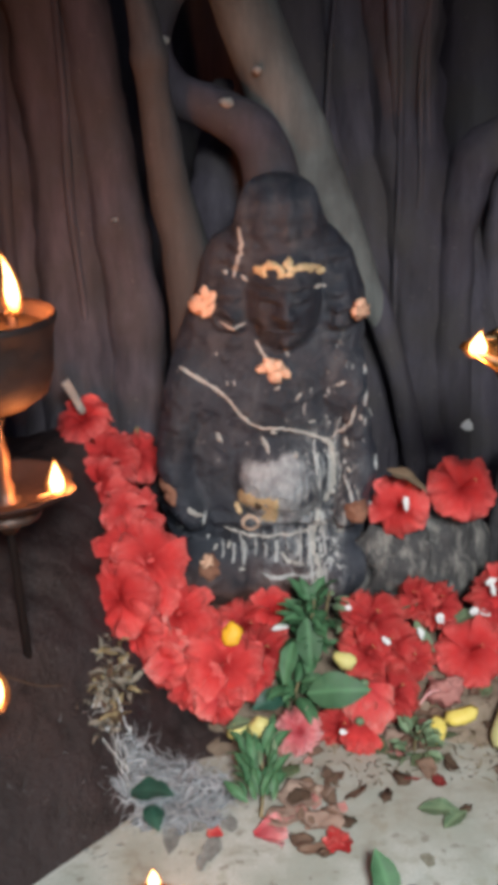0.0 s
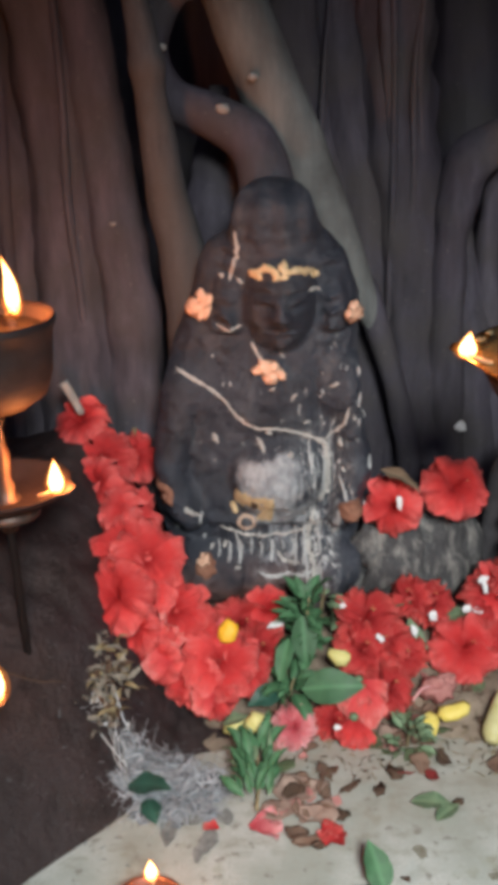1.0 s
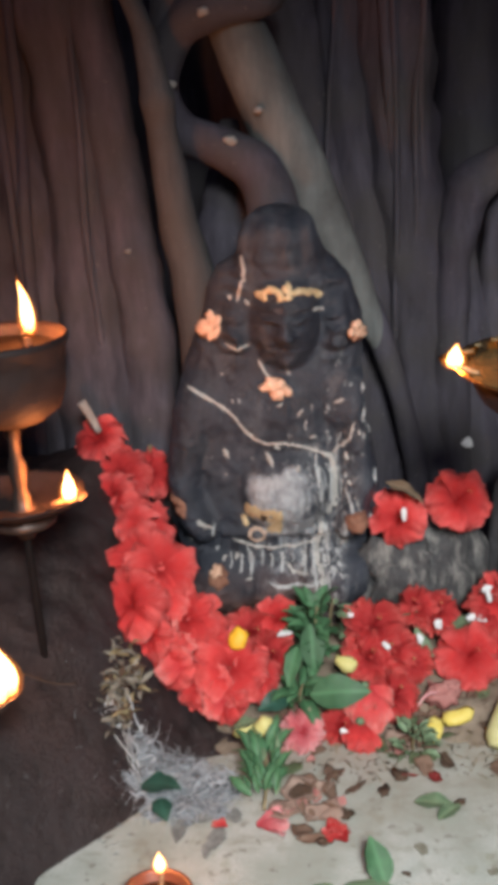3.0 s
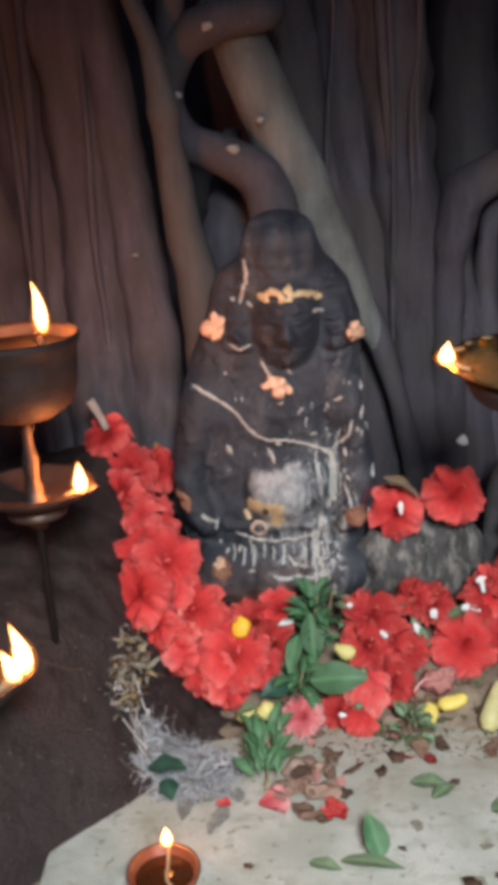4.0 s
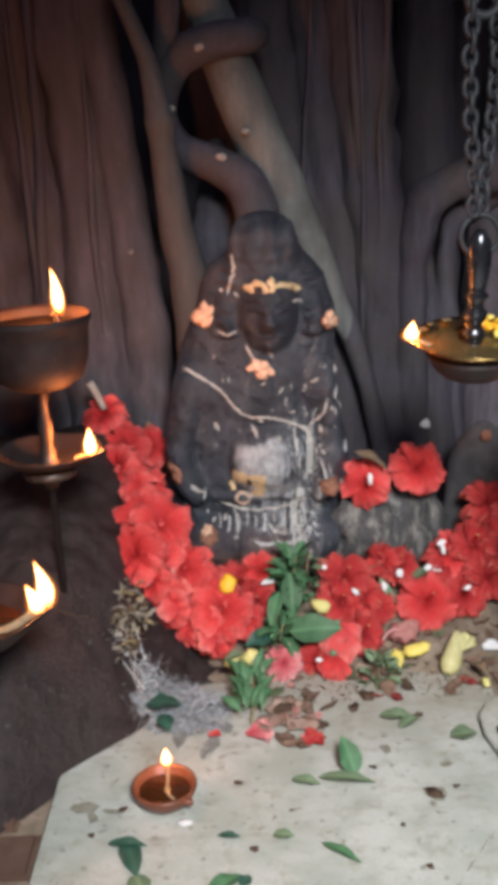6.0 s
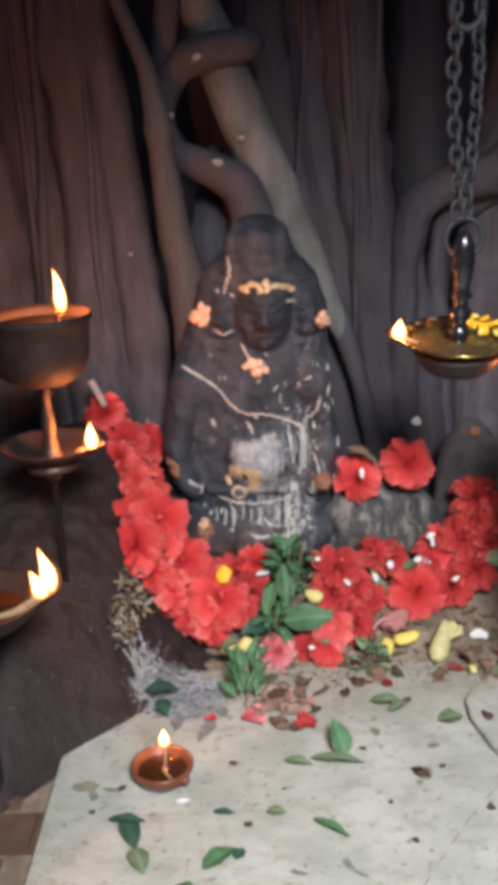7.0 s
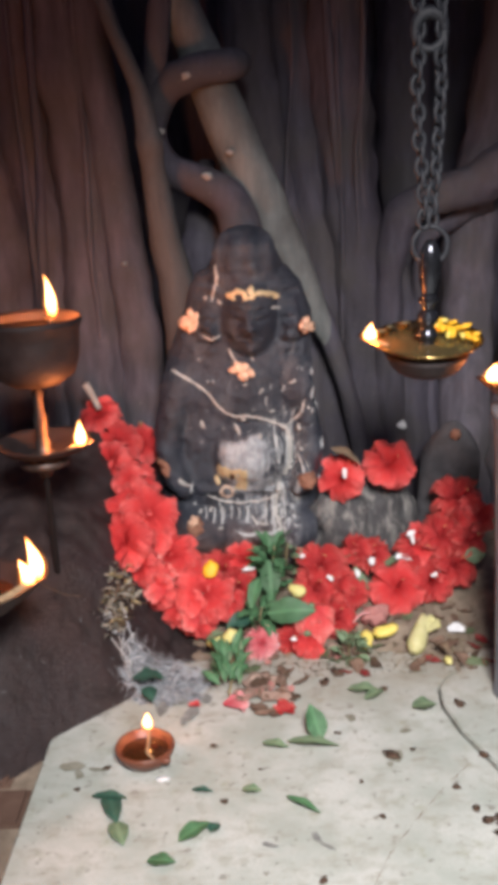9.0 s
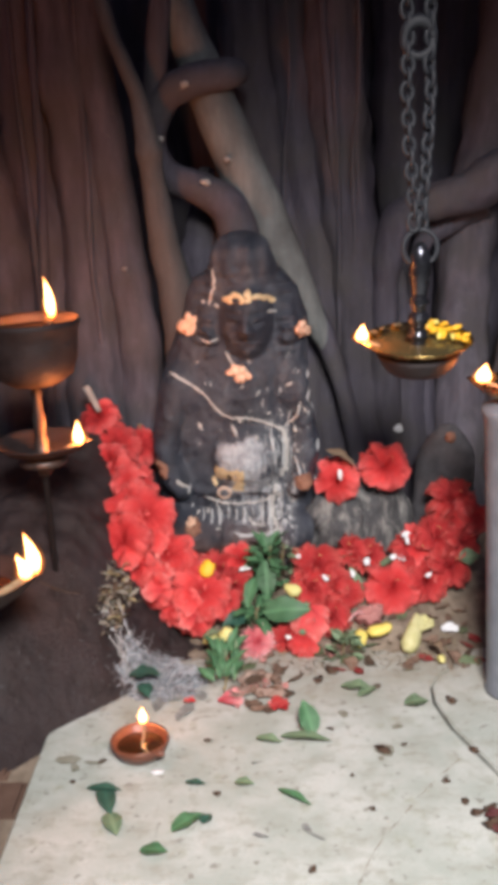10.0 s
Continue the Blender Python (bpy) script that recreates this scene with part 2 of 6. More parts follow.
ROSY = plain("faded_marigold_petal", (0.20, 0.085, 0.055), (0.36, 0.18, 0.12), 160, 0.85, 0.8, 0.003)
WHITE = plain("white_petal", (0.60, 0.61, 0.63), (0.76, 0.77, 0.78), 120, 0.6, 0.3, 0.001)
YELLOW = plain("yellow_petal", (0.72, 0.56, 0.10), (0.85, 0.72, 0.22), 110, 0.55, 0.3, 0.001)
PALE_YELLOW = plain("pale_yellow_petal", (0.60, 0.55, 0.18), (0.75, 0.70, 0.32), 110, 0.55, 0.3, 0.001)
GOLDEN = plain("golden_petal", (0.86, 0.42, 0.02), (0.95, 0.58, 0.05), 110, 0.55, 0.3, 0.001)
STRAW = plain("ash_grey_straw", (0.40, 0.43, 0.47), (0.62, 0.65, 0.70), 90, 0.85, 0.2, 0.001)
ASH = plain("grey_ash", (0.045, 0.047, 0.052), (0.36, 0.40, 0.44), 95, 0.95, 0.9, 0.004, world=True)
DRY = plain("dry_stalk", (0.22, 0.17, 0.09), (0.45, 0.38, 0.22), 80, 0.85, 0.3, 0.001, vary=0.4)
STALK_GREY = plain("weathered_stalk", (0.17, 0.155, 0.125), (0.36, 0.335, 0.285), 90, 0.85, 0.3, 0.001, vary=0.4)
DARK_BIT = plain("withered_scrap", (0.055, 0.032, 0.022), (0.12, 0.075, 0.05), 90, 0.85, 0.5, 0.002)
LEAF = plain("fresh_leaf", (0.036, 0.108, 0.048), (0.078, 0.200, 0.094), 70, 0.62, 0.3, 0.001, spec=0.5, vary=0.45, rib=True)
LEAF_DARK = plain("dark_leaf", (0.016, 0.062, 0.046), (0.034, 0.105, 0.075), 70, 0.5, 0.3, 0.001, spec=0.5, rib=True)
SODDEN = plain("sodden_petal_mush", (0.30, 0.20, 0.165), (0.46, 0.34, 0.28), 70, 0.8, 0.8, 0.003, world=True)
LEAF_PALE = plain("dull_leaf", (0.10, 0.17, 0.10), (0.19, 0.27, 0.16), 70, 0.6, 0.3, 0.001, vary=0.4, rib=True)
DEAD_LEAF = plain("dead_leaf", (0.13, 0.085, 0.055), (0.25, 0.18, 0.12), 70, 0.75, 0.4, 0.001, rib=True)
BUD = plain("pale_bud", (0.48, 0.46, 0.20), (0.66, 0.62, 0.36), 70, 0.5, 0.3, 0.001)


def petal_material(name, deep, bright, tip, pale):
    n = Nodes(name)
    c = n.coords()
    r = n.maths("SQRT", n.maths("ADD", n.maths("POWER", n.axis(c, 0), 2.0), n.maths("POWER", n.axis(c, 1), 2.0)))
    veins = n.noise(n.coords((1, 6, 1)), 9, 5)
    cloud = n.noise(c, 2.6, 3)
    # dark heart of the bloom, widened to paint shade into the folds
    col = n.ramp(r, (0.1, deep), (0.55, bright), (1.0, tip))
    col = n.mix(n.grey(veins, 0.4, 0.75, 0, 0.35), col, deep)
    # paler clouds also paint in the petals' soft highlights
    col = n.mix(n.grey(cloud, 0.5, 0.75, 0, 0.35), col, tip)
    col = n.mix(n.maths("MULTIPLY", n.random(), 0.55), col, deep)
    rim = n.noise(n.coords((1, 2.5, 1)), 5, 4)
    col = n.mix(n.maths("MULTIPLY", n.grey(r, 0.62, 1.05, 0, 0.5), n.grey(rim, 0.42, 0.66)), col, pale)
    n.bump(veins, 0.35, 0.03)
    return n.done(col, 0.62, spec=0.25, Subsurface_Weight=0.12, Subsurface_Radius=(0.01, 0.003, 0.002))


RED = petal_material("red_hibiscus_petal", (0.34, 0.014, 0.017), (0.66, 0.048, 0.050), (0.76, 0.120, 0.115), (0.82, 0.25, 0.24))
CRIMSON = petal_material("withered_crimson_petal", (0.26, 0.014, 0.017), (0.52, 0.040, 0.042), (0.60, 0.105, 0.095), (0.58, 0.19, 0.17))
PINK = petal_material("pink_hibiscus_petal", (0.50, 0.03, 0.04), (0.72, 0.10, 0.10), (0.80, 0.24, 0.21), (0.86, 0.50, 0.46))

FADED = petal_material("faded_pink_petal", (0.44, 0.05, 0.07), (0.66, 0.20, 0.22), (0.76, 0.42, 0.42), (0.84, 0.62, 0.60))


def flame_material(name, strength, stops):
    n = Nodes(name)
    e = n.add("ShaderNodeEmission", Color=n.ramp(n.axis(n.coords(), 2), *stops), Strength=strength)
    clear = n.add("ShaderNodeBsdfTransparent")
    clear.inputs["Color"].default_value = (0.96, 0.96, 0.96, 1)
    both = n.t.nodes.new("ShaderNodeAddShader")
    n.t.links.new(e.outputs[0], both.inputs[0])
    n.t.links.new(clear.outputs[0], both.inputs[1])
    n.t.links.new(both.outputs[0], n.t.nodes["Material Output"].inputs["Surface"])
    return n.mat


FLAME = flame_material("flame_core", 3.2, ((0.0, (1.0, 0.34, 0.06)), (0.25, (1.0, 0.62, 0.24)), (0.75, (1.0, 0.70, 0.30)), (1.0, (1.0, 0.36, 0.08))))
MANTLE = flame_material("flame_mantle", 0.14, ((0.0, (1.0, 0.22, 0.03)), (0.5, (1.0, 0.32, 0.06)), (1.0, (1.0, 0.24, 0.04))))
GOLD_OIL = plain("oil_over_brass", (0.055, 0.043, 0.020), (0.105, 0.082, 0.038), 30, 0.16, 0.05, 0.001, spec=0.6)
OIL = Nodes("lamp_oil").done((0.040, 0.014, 0.005), 0.08, spec=0.6)


# ---- mesh helpers ----
def smoothstep(a, b, x):
    k = min(1.0, max(0.0, (x - a) / (b - a)))
    return k * k * (3 - 2 * k)


def mesh(name, verts, faces, material, smooth=True):
    m = bpy.data.meshes.new(name)
    m.from_pydata(verts, [], faces)
    m.materials.append(material)
    if smooth:
        m.polygons.foreach_set("use_smooth", [True] * len(m.polygons))
    m.update()
    return m


def put_part(name, data, parent, label="", m=None):
    ob = new(name, data)
    ob.parent = parent
    if m is not None:
        ob.matrix_basis = m
    if label:
        ob["label"] = label
    return ob


def thing(name, label, category, group="", m=None):
    ob = new(name)
    ob.empty_display_size = 0.02
    if m is not None:
        ob.matrix_basis = m
    return tagged(ob, label, category, group)


def single(name, data, label, category, group="", m=None, kind=""):
    ob = new(name, data)
    if m is not None:
        ob.matrix_basis = m
    return tagged(ob, label, category, group, kind)


def lathe(name, profile, material, steps=40, squash=1.0):
    """A turned body from (radius, height) pairs."""
    verts, faces = [], []
    for r, z in profile:
        for i in range(steps):
            a = 2 * math.pi * i / steps
            verts.append((r * math.cos(a), squash * r * math.sin(a), z))
    for j in range(len(profile) - 1):
        for i in range(steps):
            k = (i + 1) % steps
            faces.append((j * steps + i, j * steps + k, (j + 1) * steps + k, (j + 1) * steps + i))
    faces.append(tuple(range(steps))[::-1])
    faces.append(tuple((len(profile) - 1) * steps + i for i in range(steps)))
    return mesh(name, verts, faces, material)


def glide(points, steps):
    """Points and radii along a smooth line through the given (x, y, z, r)."""
    p = [np.array(q, float) for q in points]
    p = [2 * p[0] - p[1]] + p + [2 * p[-1] - p[-2]]
    out = []
    for i in range(1, len(p) - 2):
        for k in range(steps):
            t = k / steps
            out.append(0.5 * (2 * p[i] + (p[i + 1] - p[i - 1]) * t + (2 * p[i - 1] - 5 * p[i] + 4 * p[i + 1] - p[i + 2]) * t * t
                              + (3 * p[i] - p[i - 1] - 3 * p[i + 1] + p[i + 2]) * t ** 3))
    out.append(p[-2])
    return out


def tube(name, points, material, sides=20, steps=10, rough=0.0, flutes=0.0, seed=0.0):
    """A limb along the points (x, y, z, r), with lumps (rough) and long ridges (flutes)."""
    line = glide(points, steps)
    verts, faces = [], []
    up = Vector((0.31, 0.93, 0.13))
    for j, q in enumerate(line):
        a, b = line[max(0, j - 1)], line[min(len(line) - 1, j + 1)]
        d = Vector((b - a)[:3]).normalized()
        u = (up - d * up.dot(d)).normalized()
        w = d.cross(u)
        c, r = Vector(q[:3]), max(1e-4, q[3])
        for i in range(sides):
            ang = 2 * math.pi * i / sides
            k = 1.0
            s = u * math.cos(ang) + w * math.sin(ang)
            if rough:
                k += rough * noise.noise((c + s * r) * 16 + Vector((seed, 0, 0))) + 0.5 * rough * noise.noise((c + s * r) * 47)
            if flutes:
                k += flutes * noise.noise(Vector((math.cos(ang) * 2.1, math.sin(ang) * 2.1, seed + c.z * 1.3)))
            verts.append(c + s * r * k)
    n = len(line)
    for j in range(n - 1):
        for i in range(sides):
            k = (i + 1) % sides
            faces.append((j * sides + i, j * sides + k, (j + 1) * sides + k, (j + 1) * sides + i))
    faces.append(tuple(range(sides))[::-1])
    faces.append(tuple((n - 1) * sides + i for i in range(sides)))
    return mesh(name, verts, faces, material)


def sheet(name, xs, ys, height, material):
    """A ground sheet over the grid xs, ys."""
    verts = [(x, y, height(x, y)) for y in ys for x in xs]
    w = len(xs)
    faces = [(j * w + i, j * w + i + 1, (j + 1) * w + i + 1, (j + 1) * w + i) for j in range(len(ys) - 1) for i in range(w - 1)]
    return mesh(name, verts, faces, material)


def lump(name, r, material, seed, rough=0.25, detail=2):
    """A worn stone or crumb."""
    bm = bmesh.new()
    bmesh.ops.create_icosphere(bm, subdivisions=detail, radius=1)
    for v in bm.verts:
        k = 1 + rough * noise.noise(v.co * 1.6 + Vector((seed, 3, 1))) + 0.4 * rough * noise.noise(v.co * 4.5 + Vector((seed, 0, 0)))
        v.co = Vector((v.co.x * r[0], v.co.y * r[1], v.co.z * r[2])) * k
    m = bpy.data.meshes.new(name)
    bm.to_mesh(m)
    bm.free()
    m.materials.append(material)
    m.polygons.foreach_set("use_smooth", [True] * len(m.polygons))
    return m


def outline_slab(name, points, top, thick, material, bevel=0.0018):
    """A flat stone of that outline, with a softened upper edge."""
    bm = bmesh.new()
    f = bm.faces.new([bm.verts.new((x, y, top - thick)) for x, y in points])
    r = bmesh.ops.extrude_face_region(bm, geom=[f])
    up = [e for e in r["geom"] if isinstance(e, bmesh.types.BMVert)]
    bmesh.ops.translate(bm, vec=(0, 0, thick), verts=up)
    bmesh.ops.recalc_face_normals(bm, faces=bm.faces)
    edges = [e for e in bm.edges if all(abs(v.co.z - top) < 1e-6 for v in e.verts)]
    bmesh.ops.bevel(bm, geom=edges, offset=bevel, segments=2, affect="EDGES")
    m = bpy.data.meshes.new(name)
    bm.to_mesh(m)
    bm.free()
    m.materials.append(material)
    return m


# ---- ground, paving, rock ----
def bank(x, y):
    """The earth that rises from the paving to the foot of the idol."""
    side = smoothstep(0.24, 0.32, x)
    n = 0.010 * noise.noise(Vector((x * 9, y * 9, 0))) + 0.006 * noise.noise(Vector((x * 34, y * 34, 2))) + 0.003 * noise.noise(Vector((x * 110, y * 110, 4)))
    return -0.030 + 0.034 * smoothstep(0.80 - 0.06 * side, 0.95 - 0.05 * side, y + 0.02 * noise.noise(Vector((x * 7, 0, 5)))) + 0.045 * smoothstep(0.90, 1.08, y) + n * smoothstep(0.7, 0.86, y)


def spaced(a, b, fine_a, fine_b, step, far):
    inner = list(np.arange(fine_a, fine_b + step / 2, step))
    return [a, a * 0.4 + fine_a * 0.6, fine_a - far] + inner + [fine_b + far, b * 0.4 + fine_b * 0.6, b]


single("ground", sheet("ground", spaced(-14, 14, -0.8, 0.9, 0.008, 0.1), spaced(-14, 14, 0.5, 1.75, 0.008, 0.1), bank, EARTH),
       "brown trodden earth strewn with dust and scraps", "ground", kind="structure")

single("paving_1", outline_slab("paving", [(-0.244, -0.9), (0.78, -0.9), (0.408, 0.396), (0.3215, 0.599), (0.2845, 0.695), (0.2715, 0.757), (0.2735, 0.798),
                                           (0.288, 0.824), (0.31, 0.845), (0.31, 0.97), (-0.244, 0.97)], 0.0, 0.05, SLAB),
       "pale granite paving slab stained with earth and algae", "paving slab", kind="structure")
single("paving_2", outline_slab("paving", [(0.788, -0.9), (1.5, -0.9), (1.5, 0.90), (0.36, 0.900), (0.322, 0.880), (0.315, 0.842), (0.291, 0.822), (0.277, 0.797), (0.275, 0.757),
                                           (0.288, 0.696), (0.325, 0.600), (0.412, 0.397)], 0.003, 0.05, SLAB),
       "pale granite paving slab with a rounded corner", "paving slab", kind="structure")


def crack(points, w):
    """A dirt-filled crack: a thin raised seam of earth along the points."""
    pts = glide([(x, y, 0.0004, w) for x, y in points], 10)
    return tube("crack", [(q[0] + 0.0015 * noise.noise(Vector((i * 0.7, 1, 0))), q[1], -0.0006, w * (0.7 + 0.5 * noise.noise(Vector((i * 0.4, 7, 0))))) for i, q in enumerate(pts)], EARTH, 6, 1)


paved = bpy.data.objects["paving_1"]
put_part("crack", crack([(0.135, 0.40), (0.165, 0.47), (0.205, 0.53), (0.245, 0.585), (0.298, 0.645)], 0.0011), paved, "dirt-filled crack")
put_part("crack", crack([(0.165, 0.47), (0.19, 0.455), (0.235, 0.452), (0.28, 0.44)], 0.0008), paved, "dirt-filled crack")


def mound(x, y):
    """The sooty rock beside the idol."""
    yf = 0.709 + 0.97 * max(0.0, x + 0.235) - 1.25 * max(0.0, -0.235 - max(x, -0.30))
    s = y - yf
    up = 1.18 * min(s, 0.145) + 0.42 * max(0.0, min(s - 0.145, 0.27))
    up -= 0.5 * max(0.0, s - 0.55)
    side = (1 - smoothstep(-0.235, -0.045, x) * 0.96) * smoothstep(-0.98, -0.6, x) * (1 - smoothstep(1.3, 1.42, y))
    n = 0.012 * noise.noise(Vector((x * 14, y * 14, 7))) + 0.006 * noise.noise(Vector((x * 45, y * 45, 1)))
    return max(-0.045, up * side + n * smoothstep(-0.02, 0.05, s) - 0.012 * (1 - smoothstep(0, 0.02, s)))


single("sooty_rock", sheet("sooty_rock", list(np.arange(-1.0, -0.02, 0.008)), list(np.arange(0.62, 1.44, 0.008)), mound, SOOT),
       "low dark rock blackened by soot and lamp oil", "rock")

# ---- the banyan ----
tree = thing("banyan_tree", "old banyan tree with a fluted trunk of fused hanging roots", "tree")


def back_wall():
    """The fluted body of the trunk, behind the hanging roots."""
    steps, zs = 420, np.arange(-0.06, 3.0, 0.04)
    verts, faces = [], []
    for z in zs:
        for i in range(steps):
            a = 2 * math.pi * i / steps
            c, d = math.cos(a), math.sin(a)
            f = noise.noise(Vector((c * 7 + 0.5 * z, d * 7, z * 0.5))) + 0.5 * noise.noise(Vector((c * 19, d * 19, z * 1.1)))
            r = 0.95 + 0.10 * f + 0.25 * math.exp(-z * 2.5)
            verts.append((0.08 + r * 1.25 * c, 2.68 + r * d, z))
    n = len(zs)
    for j in range(n - 1):
        for i in range(steps):
            k = (i + 1) % steps
            faces.append((j * steps + i, j * steps + k, (j + 1) * steps + k, (j + 1) * steps + i))
    faces.append(tuple((n - 1) * steps + i for i in range(steps)))
    return mesh("trunk", verts, faces, BARK)


put_part("trunk", back_wall(), tree, "deep fluted dark trunk")


def root(name, points, material=BARK, rough=0.10, flutes=0.0, seed=0.0, label="", sides=26):
    put_part(name, tube(name, points, material, sides, 9, rough, flutes, seed), tree, label)


# the pale leaning stem, and the root that loops across it
root("leaning_stem", [(-0.172, 1.30, 1.18, 0.032), (-0.094, 1.28, 1.02, 0.033), (-0.055, 1.27, 0.921, 0.033), (-0.025, 1.27, 0.848, 0.035), (0.008, 1.27, 0.756, 0.039),
                      (0.067, 1.27, 0.608, 0.040), (0.122, 1.275, 0.488, 0.029), (0.150, 1.28, 0.425, 0.019), (0.166, 1.283, 0.385, 0.010), (0.172, 1.285, 0.365, 0.004)], BARK_PALE, 0.07, 0.05, 3.0, "smooth pale grey-green leaning stem")
# lower run of the pale stem; darker bark stands in for the shade there
root("dark_root", [(0.060, 1.305, 0.66, 0.022), (0.125, 1.295, 0.49, 0.020), (0.158, 1.288, 0.42, 0.018), (0.194, 1.288, 0.303, 0.016), (0.222, 1.29, 0.17, 0.018), (0.245, 1.29, -0.03, 0.024)], BARK, 0.12, 0.0, 6.0, "thin lower end of the pale stem, its shade put in as dark bark")
root("looping_root", [(0.034, 1.285, 0.852, 0.016), (0.026, 1.254, 0.850, 0.022), (0.006, 1.236, 0.846, 0.025), (-0.046, 1.228, 0.836, 0.026), (-0.090, 1.235, 0.812, 0.025), (-0.113, 1.245, 0.752, 0.022), (-0.092, 1.245, 0.697, 0.025),
                      (-0.040, 1.240, 0.672, 0.027), (0.004, 1.235, 0.640, 0.032), (0.022, 1.225, 0.585, 0.036), (0.025, 1.22, 0.48, 0.04), (0.02, 1.23, 0.2, 0.05), (0.02, 1.24, -0.02, 0.06)],
     BARK, 0.10, 0.0, 5.0, "thick dark root looping in a curve")
root("hanging_root", [(-0.20, 1.23, 1.12, 0.011), (-0.168, 1.20, 0.94, 0.012), (-0.143, 1.19, 0.868, 0.012), (-0.123, 1.185, 0.812, 0.014), (-0.114, 1.18, 0.757, 0.018), (-0.112, 1.18, 0.735, 0.022),
                      (-0.111, 1.185, 0.705, 0.019), (-0.106, 1.19, 0.655, 0.021), (-0.098, 1.195, 0.575, 0.026), (-0.084, 1.20, 0.50, 0.030), (-0.078, 1.21, 0.38, 0.033), (-0.085, 1.22, 0.1, 0.04),
                      (-0.09, 1.22, -0.02, 0.045)], BARK_GREY, 0.08, 0.0, 9.0, "straight hanging root with a knot")
root("twig_root", [(-0.06, 1.24, 1.1, 0.018), (-0.085, 1.235, 0.96, 0.018), (-0.098, 1.235, 0.87, 0.019), (-0.104, 1.24, 0.80, 0.019)], BARK, 0.1, 0.0, 2.0)

